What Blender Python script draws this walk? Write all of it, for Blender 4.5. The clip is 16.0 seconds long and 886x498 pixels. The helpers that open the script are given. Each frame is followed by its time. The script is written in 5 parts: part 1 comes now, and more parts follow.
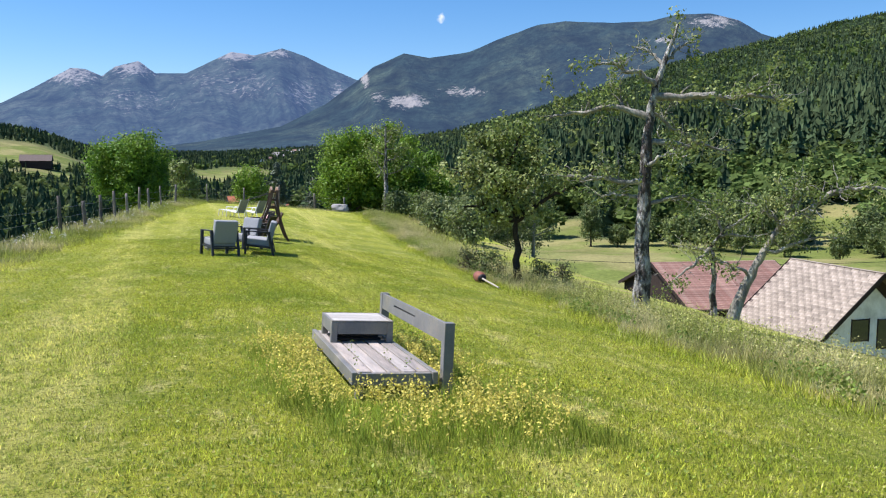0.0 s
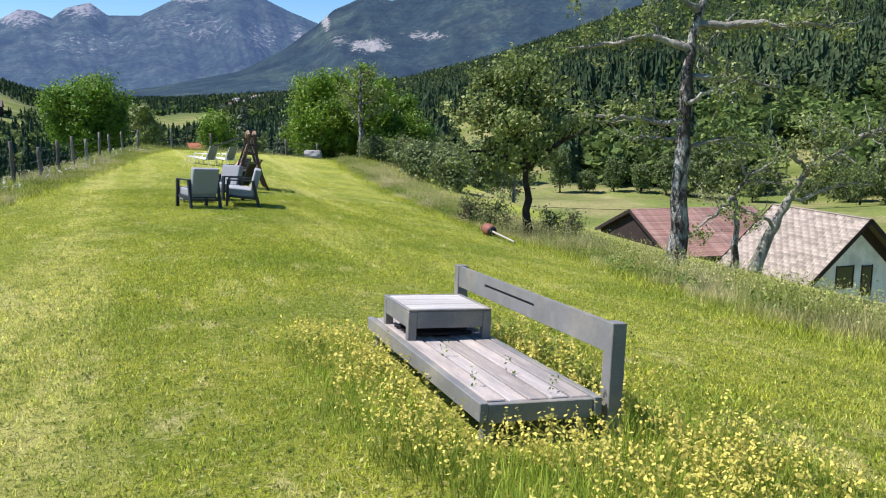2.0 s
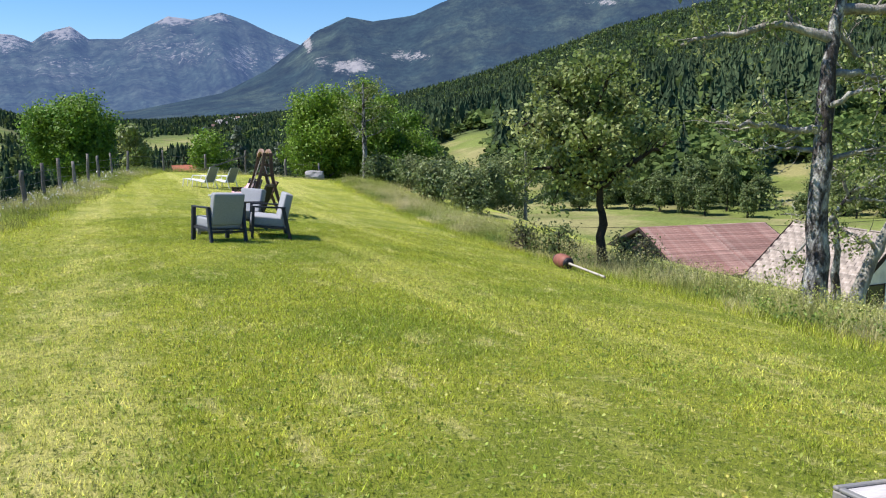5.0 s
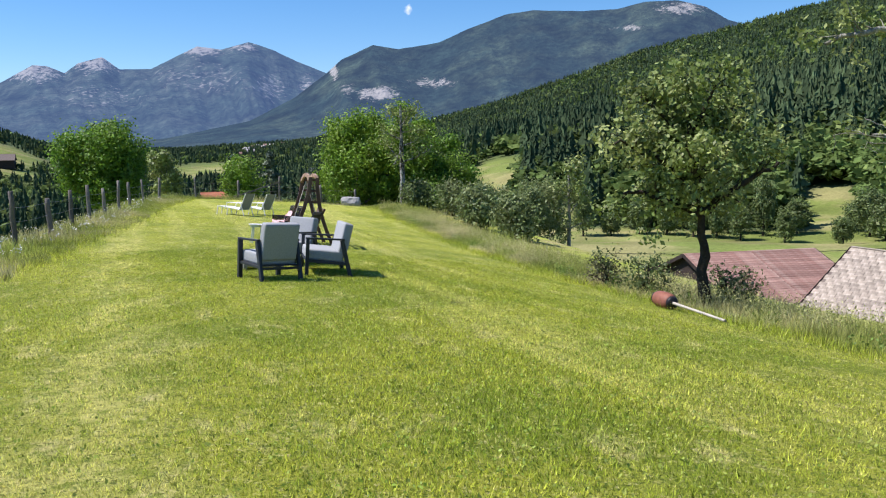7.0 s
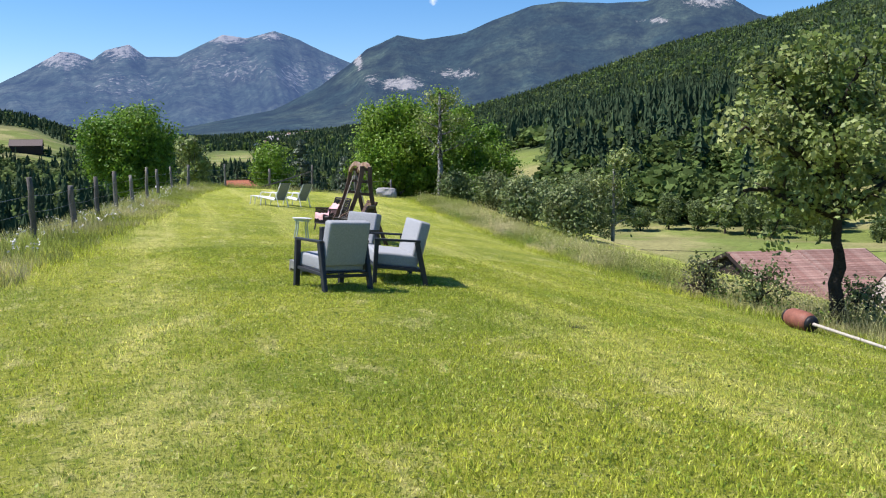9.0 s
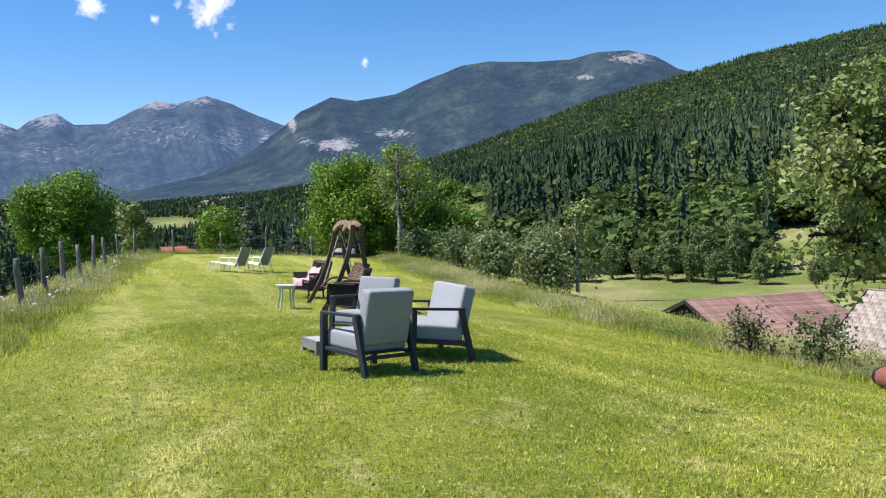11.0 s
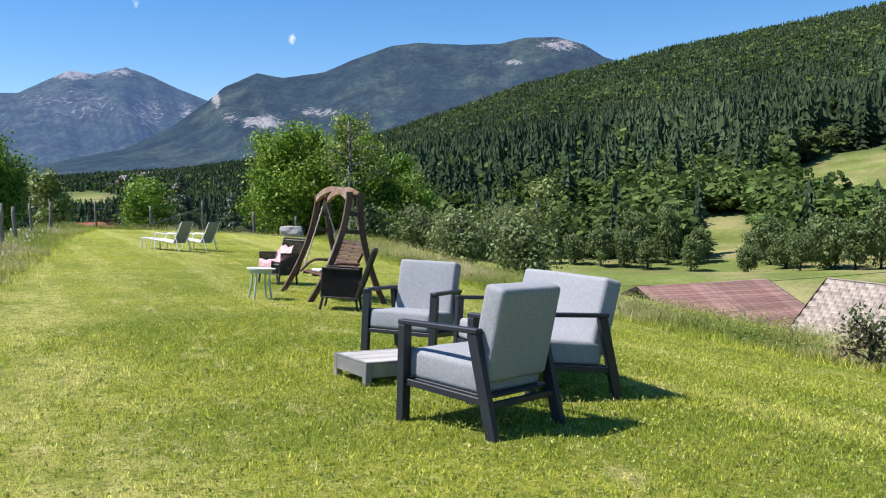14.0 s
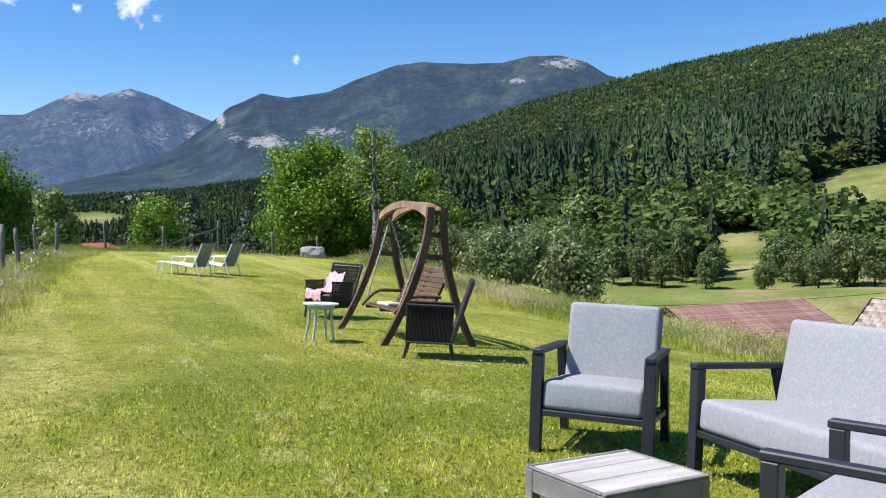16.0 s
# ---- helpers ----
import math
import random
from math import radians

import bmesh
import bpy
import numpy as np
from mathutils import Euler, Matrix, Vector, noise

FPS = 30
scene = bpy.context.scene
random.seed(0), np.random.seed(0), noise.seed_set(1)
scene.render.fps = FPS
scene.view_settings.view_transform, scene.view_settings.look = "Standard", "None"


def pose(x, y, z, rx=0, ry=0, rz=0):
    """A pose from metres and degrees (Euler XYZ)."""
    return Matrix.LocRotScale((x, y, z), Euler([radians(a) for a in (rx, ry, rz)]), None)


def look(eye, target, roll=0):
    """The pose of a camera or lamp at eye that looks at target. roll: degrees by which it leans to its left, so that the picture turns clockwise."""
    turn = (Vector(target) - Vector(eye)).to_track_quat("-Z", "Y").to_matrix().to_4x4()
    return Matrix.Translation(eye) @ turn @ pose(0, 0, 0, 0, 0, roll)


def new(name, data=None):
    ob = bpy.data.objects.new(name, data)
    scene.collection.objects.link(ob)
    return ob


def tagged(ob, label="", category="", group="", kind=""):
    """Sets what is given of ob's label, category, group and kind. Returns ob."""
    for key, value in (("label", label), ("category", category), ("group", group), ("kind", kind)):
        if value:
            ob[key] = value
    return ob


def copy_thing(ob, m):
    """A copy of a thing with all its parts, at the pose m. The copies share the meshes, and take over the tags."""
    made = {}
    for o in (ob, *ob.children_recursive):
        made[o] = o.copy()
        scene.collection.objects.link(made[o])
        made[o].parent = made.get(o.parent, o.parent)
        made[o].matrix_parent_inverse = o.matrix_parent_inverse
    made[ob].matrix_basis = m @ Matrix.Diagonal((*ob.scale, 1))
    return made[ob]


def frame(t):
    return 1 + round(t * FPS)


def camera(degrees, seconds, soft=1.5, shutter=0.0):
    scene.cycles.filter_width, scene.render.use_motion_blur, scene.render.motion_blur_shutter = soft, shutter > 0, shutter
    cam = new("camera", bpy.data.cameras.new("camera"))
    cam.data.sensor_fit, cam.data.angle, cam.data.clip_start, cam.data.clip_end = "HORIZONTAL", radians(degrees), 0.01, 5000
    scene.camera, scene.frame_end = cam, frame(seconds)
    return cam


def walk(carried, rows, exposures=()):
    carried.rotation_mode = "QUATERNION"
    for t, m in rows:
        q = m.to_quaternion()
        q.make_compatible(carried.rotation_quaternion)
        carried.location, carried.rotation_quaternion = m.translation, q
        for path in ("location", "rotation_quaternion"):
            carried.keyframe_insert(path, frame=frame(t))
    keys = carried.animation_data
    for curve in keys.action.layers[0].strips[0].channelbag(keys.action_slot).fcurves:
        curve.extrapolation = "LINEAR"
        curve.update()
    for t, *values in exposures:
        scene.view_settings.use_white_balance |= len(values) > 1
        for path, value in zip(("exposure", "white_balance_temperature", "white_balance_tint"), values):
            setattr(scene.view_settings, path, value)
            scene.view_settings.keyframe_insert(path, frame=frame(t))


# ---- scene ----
cam = camera(56.4, 16.0, 1.15)
METRES, EYE, TILT, LEAN, TURN = 21.5, 1.70, -6.0, 0.0, 0.0
EXPOSURES = [(0.0, 0.6, 6300, 17), (16.0, 0.6, 6300, 17)]
ROWS = [
    (0.0, 0.0, 0.0, 0.0, 0.0, 0.0, -0.0),
    (0.5, -0.0108, 0.0281, 0.0008, -0.22, -1.18, 0.2),
    (1.0, -0.0232, 0.0547, 0.0019, -0.68, -2.24, 0.33),
    (1.5, -0.0362, 0.0808, 0.0026, -1.57, -3.19, 0.39),
    (2.0, -0.0494, 0.1078, 0.004, -2.51, -3.7, 0.32),
    (2.5, -0.0635, 0.1352, 0.0054, -3.23, -3.98, 0.37),
    (3.0, -0.0764, 0.1634, 0.0075, -3.55, -4.02, 0.51),
    (3.5, -0.0897, 0.191, 0.0087, -3.52, -3.9, 0.81),
    (6.0, -0.1432, 0.3273, 0.0164, -3.55, -1.17, 1.28),
    (6.5, -0.1534, 0.3563, 0.0184, -2.74, -0.72, 1.29),
    (7.0, -0.1655, 0.3857, 0.0191, -1.89, -0.6, 1.36),
    (7.5, -0.1767, 0.416, 0.0203, -1.07, -0.9, 1.27),
    (8.0, -0.1902, 0.445, 0.0222, -0.51, -1.24, 1.02),
    (8.5, -0.2011, 0.4749, 0.0233, -0.26, -1.46, 0.69),
    (9.0, -0.2126, 0.5014, 0.0279, -0.41, -1.17, 0.42),
    (11.5, -0.2875, 0.6219, 0.0357, -5.81, 3.12, 3.18),
    (12.0, -0.2977, 0.6529, 0.0366, -6.81, 3.15, 3.1),
    (12.5, -0.3087, 0.6836, 0.0367, -7.64, 2.73, 2.82),
    (13.0, -0.3173, 0.7166, 0.0382, -8.52, 1.98, 2.43),
    (13.5, -0.3265, 0.7482, 0.0402, -9.22, 1.4, 2.11),
    (14.0, -0.3353, 0.7822, 0.0414, -9.76, 1.25, 1.9),
    (14.5, -0.3463, 0.8162, 0.0457, -9.98, 1.53, 1.83),
    (15.0, -0.3568, 0.8513, 0.0479, -9.83, 2.06, 1.92),
    (15.5, -0.3651, 0.8858, 0.0512, -9.65, 2.43, 2.06),
    (16.0, -0.3751, 0.92, 0.0533, -9.45, 2.53, 2.24),
]
walk(cam, [(t, pose(0, 0, EYE, TILT, LEAN, TURN) @ pose(METRES * x, METRES * y, METRES * z, 90 + pitch, roll, yaw)) for t, x, y, z, yaw, pitch, roll in ROWS], EXPOSURES)


# ---------------------------------------------------------------- sky, sun
SUN_AZ, SUN_EL = -87.0, 58.0          # degrees from +y towards +x; height over the horizon
world = bpy.data.worlds.new("sky")
scene.world = world
world.use_nodes = True
wn, wl = world.node_tree.nodes, world.node_tree.links
wn.clear()
w_out = wn.new("ShaderNodeOutputWorld")
w_bg = wn.new("ShaderNodeBackground")
w_sky = wn.new("ShaderNodeTexSky")
w_sky.sky_type = "NISHITA"
w_sky.sun_disc = False
w_sky.sun_elevation = radians(SUN_EL)
w_sky.sun_rotation = radians(SUN_AZ)
w_sky.air_density, w_sky.dust_density, w_sky.ozone_density = 1.0, 0.15, 4.0
w_sky.altitude = 700
w_bg.inputs["Strength"].default_value = 0.098


def world_clouds():
    """Small white fair-weather clouds: soft noise inside a few cones of the sky."""
    tc = wn.new("ShaderNodeTexCoord")
    nz = wn.new("ShaderNodeTexNoise")
    nz.inputs["Scale"].default_value, nz.inputs["Detail"].default_value, nz.inputs["Roughness"].default_value = 60, 8, 0.62
    wl.new(tc.outputs["Generated"], nz.inputs["Vector"])
    total = None
    for az, el, size in CLOUDS:
        a, e = radians(az), radians(el)
        d = wn.new("ShaderNodeVectorMath")
        d.operation = "DISTANCE"
        wl.new(tc.outputs["Generated"], d.inputs[0])
        d.inputs[1].default_value = (math.sin(a) * math.cos(e), math.cos(a) * math.cos(e), math.sin(e))
        r = wn.new("ShaderNodeMapRange")
        r.inputs["From Min"].default_value, r.inputs["From Max"].default_value = 0, size
        r.inputs["To Min"].default_value, r.inputs["To Max"].default_value = 0.50 if size < 0.02 else 0.60, 0.0
        wl.new(d.outputs["Value"], r.inputs["Value"])
        if total is None:
            total = r.outputs["Result"]
        else:
            mx = wn.new("ShaderNodeMath")
            mx.operation = "MAXIMUM"
            wl.new(total, mx.inputs[0])
            wl.new(r.outputs["Result"], mx.inputs[1])
            total = mx.outputs[0]
    add = wn.new("ShaderNodeMath")
    wl.new(total, add.inputs[0])
    wl.new(nz.outputs["Fac"], add.inputs[1])
    thr = wn.new("ShaderNodeMapRange")
    thr.inputs["From Min"].default_value, thr.inputs["From Max"].default_value = 0.82, 1.12
    wl.new(add.outputs[0], thr.inputs["Value"])
    mix = wn.new("ShaderNodeMixRGB")
    mix.inputs["Color2"].default_value = (8.2, 8.5, 9.0, 1)
    wl.new(thr.outputs["Result"], mix.inputs["Fac"])
    hs = wn.new("ShaderNodeHueSaturation")
    hs.inputs["Saturation"].default_value = 1.28
    wl.new(w_sky.outputs["Color"], hs.inputs["Color"])
    wl.new(hs.outputs["Color"], mix.inputs["Color1"])
    wl.new(mix.outputs["Color"], w_bg.inputs["Color"])


CLOUDS = [(-0.1, 9.75, 0.018), (-10.3, 13.2, 0.060), (-13.8, 12.35, 0.016), (-17.6, 13.0, 0.030)]
world_clouds()
wl.new(w_bg.outputs[0], w_out.inputs[0])
sun = new("sun", bpy.data.lights.new("sun", "SUN"))
sun.data.energy, sun.data.angle, sun.data.color = 5.0, radians(0.53), (1.0, 0.955, 0.88)
_a, _e = radians(SUN_AZ), radians(SUN_EL)
sun.matrix_world = look((50 * math.sin(_a), 50 * math.cos(_a), 60), (50 * math.sin(_a) - math.sin(_a) * math.cos(_e), 50 * math.cos(_a) - math.cos(_a) * math.cos(_e), 60 - math.sin(_e)))


# ---------------------------------------------------------------- materials
def material(name, color, rough=0.85, var=0.25, scale=6.0, fine=60.0, bump=0.3, bump_dist=0.01, metal=0.0, second=None, stretch=(1, 1, 1),
             island=0.0, transl=0.0, spec=0.3, coords="Object", glow=None, second_at=(0.45, 0.62), tint=0.0):
    """A surface with coarse and fine variation of its colour, grain relief, and if wanted a second colour in patches."""
    m = bpy.data.materials.new(name)
    m.use_nodes = True
    n, l = m.node_tree.nodes, m.node_tree.links
    b = n["Principled BSDF"]
    out = n["Material Output"]
    tc = n.new("ShaderNodeTexCoord")
    mp = n.new("ShaderNodeMapping")
    mp.inputs["Scale"].default_value = stretch
    l.new(tc.outputs[coords] if coords != "World" else n.new("ShaderNodeNewGeometry").outputs["Position"], mp.inputs["Vector"])

    def nz(s, detail=5, rough_=0.6):
        x = n.new("ShaderNodeTexNoise")
        x.inputs["Scale"].default_value, x.inputs["Detail"].default_value, x.inputs["Roughness"].default_value = s, detail, rough_
        l.new(mp.outputs[0], x.inputs["Vector"])
        return x.outputs["Fac"]

    coarse, grain = nz(scale), nz(fine)
    col = n.new("ShaderNodeRGB")
    col.outputs[0].default_value = (*color, 1)
    cur = col.outputs[0]
    if second:
        r = n.new("ShaderNodeMapRange")
        r.inputs["From Min"].default_value, r.inputs["From Max"].default_value = second_at
        l.new(nz(scale * 0.6, 6, 0.65), r.inputs["Value"])
        mx = n.new("ShaderNodeMixRGB")
        mx.inputs["Color2"].default_value = (*second, 1)
        l.new(r.outputs[0], mx.inputs["Fac"])
        l.new(cur, mx.inputs["Color1"])
        cur = mx.outputs[0]

    def scaled(cur, fac, amount):
        r = n.new("ShaderNodeMapRange")
        r.inputs["From Min"].default_value, r.inputs["From Max"].default_value = 0.3, 0.7
        r.inputs["To Min"].default_value, r.inputs["To Max"].default_value = 1 - amount, 1 + amount
        l.new(fac, r.inputs["Value"])
        v = n.new("ShaderNodeVectorMath")
        v.operation = "SCALE"
        l.new(cur, v.inputs[0])
        l.new(r.outputs[0], v.inputs["Scale"])
        return v.outputs[0]

    cur = scaled(cur, coarse, var)
    cur = scaled(cur, grain, var * 0.7)
    if island:
        g = n.new("ShaderNodeNewGeometry")
        r = n.new("ShaderNodeMapRange")
        r.inputs["To Min"].default_value, r.inputs["To Max"].default_value = 1 - island, 1 + island
        l.new(g.outputs["Random Per Island"], r.inputs["Value"])
        v = n.new("ShaderNodeVectorMath")
        v.operation = "SCALE"
        l.new(cur, v.inputs[0])
        l.new(r.outputs[0], v.inputs["Scale"])
        cur = v.outputs[0]
    if tint:
        o = n.new("ShaderNodeObjectInfo")
        r = n.new("ShaderNodeMapRange")
        r.inputs["To Min"].default_value, r.inputs["To Max"].default_value = 1 - tint, 1 + tint
        l.new(o.outputs["Random"], r.inputs["Value"])
        v = n.new("ShaderNodeVectorMath")
        v.operation = "SCALE"
        l.new(cur, v.inputs[0])
        l.new(r.outputs[0], v.inputs["Scale"])
        cur = v.outputs[0]
    l.new(cur, b.inputs["Base Color"])
    b.inputs["Roughness"].default_value = rough
    b.inputs["Metallic"].default_value = metal
    b.inputs["Specular IOR Level"].default_value = spec
    if bump:
        bp = n.new("ShaderNodeBump")
        bp.inputs["Strength"].default_value, bp.inputs["Distance"].default_value = bump, bump_dist
        ad = n.new("ShaderNodeMath")
        l.new(coarse, ad.inputs[0])
        l.new(grain, ad.inputs[1])
        l.new(ad.outputs[0], bp.inputs["Height"])
        l.new(bp.outputs[0], b.inputs["Normal"])
    if transl:
        t = n.new("ShaderNodeBsdfTranslucent")
        l.new(cur, t.inputs["Color"])
        mx = n.new("ShaderNodeMixShader")
        mx.inputs["Fac"].default_value = transl
        l.new(b.outputs[0], mx.inputs[1])
        l.new(t.outputs[0], mx.inputs[2])
        l.new(mx.outputs[0], out.inputs["Surface"])
    # even emission over the whole surface; the mountains use it as painted haze
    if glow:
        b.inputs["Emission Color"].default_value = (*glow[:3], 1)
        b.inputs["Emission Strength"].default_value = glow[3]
    return m


def lawn_material(name, blade=False):
    """Mown lawn: pale mowing tracks along the ridge, dry patches, moss, fine grain. Blades take the same colouring, a little lighter and each its own."""
    m = bpy.data.materials.new(name)
    m.use_nodes = True
    n, l = m.node_tree.nodes, m.node_tree.links
    b = n["Principled BSDF"]
    geo = n.new("ShaderNodeNewGeometry")

    def nz(scale, stretch=(1, 1, 1), turn=0.0, detail=5, rough_=0.6):
        mp = n.new("ShaderNodeMapping")
        mp.inputs["Scale"].default_value = stretch
        rot = n.new("ShaderNodeVectorRotate")
        rot.rotation_type = "Z_AXIS"
        rot.inputs["Angle"].default_value = turn
        l.new(geo.outputs["Position"], rot.inputs["Vector"])
        l.new(rot.outputs[0], mp.inputs["Vector"])
        x = n.new("ShaderNodeTexNoise")
        x.inputs["Scale"].default_value, x.inputs["Detail"].default_value, x.inputs["Roughness"].default_value = scale, detail, rough_
        l.new(mp.outputs[0], x.inputs["Vector"])
        return x.outputs["Fac"]

    def ramp(fac, lo, hi, top=1.0):
        r = n.new("ShaderNodeMapRange")
        r.inputs["From Min"].default_value, r.inputs["From Max"].default_value, r.inputs["To Max"].default_value = lo, hi, top
        l.new(fac, r.inputs["Value"])
        return r.outputs[0]

    def mix(a, col, fac):
        x = n.new("ShaderNodeMixRGB")
        x.inputs["Color2"].default_value = (*col, 1)
        l.new(a, x.inputs["Color1"])
        l.new(fac, x.inputs["Fac"])
        return x.outputs[0]

    base = n.new("ShaderNodeRGB")
    base.outputs[0].default_value = (*LAWN, 1)
    cur = base.outputs[0]
    cur = mix(cur, LAWN_DARK, ramp(nz(0.40, detail=6), 0.45, 0.60, 0.85))
    cur = mix(cur, LAWN_PALE, ramp(nz(0.75, (1, 0.07, 1), -0.30, 4), 0.50, 0.62, 0.55))
    # the worn pale track along the ridge
    across = n.new("ShaderNodeVectorMath")
    across.operation = "DOT_PRODUCT"
    across.inputs[1].default_value = (0.949, 0.316, 0)
    l.new(geo.outputs["Position"], across.inputs[0])
    offset = n.new("ShaderNodeMath")
    offset.inputs[1].default_value = 1.14
    l.new(across.outputs["Value"], offset.inputs[0])
    away = n.new("ShaderNodeMath")
    away.operation = "ABSOLUTE"
    l.new(offset.outputs[0], away.inputs[0])
    worn = n.new("ShaderNodeMath")
    worn.operation = "MULTIPLY"
    l.new(ramp(away.outputs[0], 0.75, 0.10, 0.9), worn.inputs[0])
    l.new(ramp(nz(1.5, (1, 0.5, 1), -0.32, 6, 0.7), 0.40, 0.58), worn.inputs[1])
    cur = mix(cur, LAWN_PALE, worn.outputs[0])
    cur = mix(cur, LAWN_DARK, ramp(nz(1.1, (1, 0.12, 1), -0.30, 5), 0.53, 0.68, 0.6))
    cur = mix(cur, LAWN_DRY, ramp(nz(2.4, (1, 0.40, 1), -0.32, 7, 0.7), 0.55, 0.70, 0.8))
    cur = mix(cur, LAWN_DARK, ramp(nz(7.0, detail=6, rough_=0.7), 0.49, 0.62, 0.85))
    cur = mix(cur, LAWN_DRY, ramp(nz(19.0, detail=5, rough_=0.7), 0.55, 0.68, 0.75))
    cur = mix(cur, LAWN_DEEP, ramp(nz(30.0, detail=6, rough_=0.75), 0.52, 0.62, 0.85))
    b.inputs["Roughness"].default_value = 0.9
    b.inputs["Specular IOR Level"].default_value = 0.15
    if blade:
        r = n.new("ShaderNodeMapRange")
        r.inputs["To Min"].default_value, r.inputs["To Max"].default_value = 0.65, 2.1
        l.new(geo.outputs["Random Per Island"], r.inputs["Value"])
        v = n.new("ShaderNodeVectorMath")
        v.operation = "SCALE"
        l.new(cur, v.inputs[0])
        l.new(r.outputs[0], v.inputs["Scale"])
        cur = v.outputs[0]
        l.new(cur, b.inputs["Base Color"])
        t = n.new("ShaderNodeBsdfTranslucent")
        l.new(cur, t.inputs["Color"])
        mx = n.new("ShaderNodeMixShader")
        mx.inputs["Fac"].default_value = 0.4
        l.new(b.outputs[0], mx.inputs[1])
        l.new(t.outputs[0], mx.inputs[2])
        l.new(mx.outputs[0], n["Material Output"].inputs["Surface"])
        return m
    l.new(cur, b.inputs["Base Color"])
    bp = n.new("ShaderNodeBump")
    bp.inputs["Strength"].default_value, bp.inputs["Distance"].default_value = 1.0, 0.05
    ad = n.new("ShaderNodeMath")
    l.new(nz(16.0, detail=6, rough_=0.75), ad.inputs[0])
    l.new(nz(70.0, detail=3, rough_=0.7), ad.inputs[1])
    l.new(ad.outputs[0], bp.inputs["Height"])
    l.new(bp.outputs[0], b.inputs["Normal"])
    return m


LAWN, LAWN_DARK, LAWN_PALE, LAWN_DRY, LAWN_DEEP = (0.405, 0.425, 0.054), (0.230, 0.290, 0.030), (0.66, 0.62, 0.180), (0.74, 0.65, 0.28), (0.080, 0.120, 0.012)
M_LAWN = lawn_material("mown_grass")
M_MEADOW = material("meadow_grass", (0.135, 0.170, 0.042), var=0.3, scale=0.05, fine=1.2, bump=0.6, bump_dist=0.3, second=(0.225, 0.215, 0.088), coords="World", rough=0.95, spec=0.1, second_at=(0.46, 0.58))
M_BANK = material("bank_grass", (0.26, 0.30, 0.050), var=0.35, scale=0.6, fine=14, bump=0.9, bump_dist=0.06, second=(0.32, 0.29, 0.12), coords="World", rough=0.95, spec=0.1)
M_VALLEY = M_MEADOW


def valley_material():
    """Meadow that turns into undergrowth where the land is wooded (the mesh's own wood value)."""
    n, l = M_VALLEY.node_tree.nodes, M_VALLEY.node_tree.links
    b = n["Principled BSDF"]
    old = b.inputs["Base Color"].links[0].from_socket
    at = n.new("ShaderNodeAttribute")
    at.attribute_name = "wood"
    mx = n.new("ShaderNodeMixRGB")
    mx.inputs["Color2"].default_value = (0.058, 0.085, 0.036, 1)
    l.new(at.outputs["Fac"], mx.inputs["Fac"])
    l.new(old, mx.inputs["Color1"])
    l.new(mx.outputs[0], b.inputs["Base Color"])


valley_material()


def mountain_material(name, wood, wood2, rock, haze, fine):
    """Wooded mountainside, with bare rock where the land is steep (the mesh's own rock value); blue air haze is painted
    on as emission.
    """
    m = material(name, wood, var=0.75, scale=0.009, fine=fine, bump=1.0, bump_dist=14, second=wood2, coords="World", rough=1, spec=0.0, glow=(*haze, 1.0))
    n, l = m.node_tree.nodes, m.node_tree.links
    b = n["Principled BSDF"]
    old = b.inputs["Base Color"].links[0].from_socket
    at = n.new("ShaderNodeAttribute")
    at.attribute_name = "rock"
    geo = n.new("ShaderNodeNewGeometry")
    sq = n.new("ShaderNodeMapping")
    sq.inputs["Scale"].default_value = (1, 1, 0.45)
    l.new(geo.outputs["Position"], sq.inputs["Vector"])
    nz = n.new("ShaderNodeTexNoise")
    nz.inputs["Scale"].default_value, nz.inputs["Detail"].default_value, nz.inputs["Roughness"].default_value = 0.034, 10, 0.80
    l.new(sq.outputs[0], nz.inputs["Vector"])
    strong = n.new("ShaderNodeMath")
    strong.operation = "MULTIPLY"
    strong.inputs[1].default_value = 1.9
    l.new(nz.outputs["Fac"], strong.inputs[0])
    add = n.new("ShaderNodeMath")
    l.new(at.outputs["Fac"], add.inputs[0])
    l.new(strong.outputs[0], add.inputs[1])
    r = n.new("ShaderNodeMapRange")
    r.inputs["From Min"].default_value, r.inputs["From Max"].default_value = 1.34, 1.50
    l.new(add.outputs[0], r.inputs["Value"])
    mx = n.new("ShaderNodeMixRGB")
    mx.inputs["Color2"].default_value = (*rock, 1)
    l.new(r.outputs[0], mx.inputs["Fac"])
    l.new(old, mx.inputs["Color1"])
    l.new(mx.outputs[0], b.inputs["Base Color"])
    return m


# last colour of each: blue haze emitted by the mountainside itself
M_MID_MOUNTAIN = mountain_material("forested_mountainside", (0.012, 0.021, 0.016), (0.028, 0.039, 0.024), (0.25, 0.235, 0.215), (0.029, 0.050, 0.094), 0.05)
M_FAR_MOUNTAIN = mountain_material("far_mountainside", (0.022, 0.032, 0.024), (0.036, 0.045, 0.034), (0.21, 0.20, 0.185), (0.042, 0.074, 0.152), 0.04)


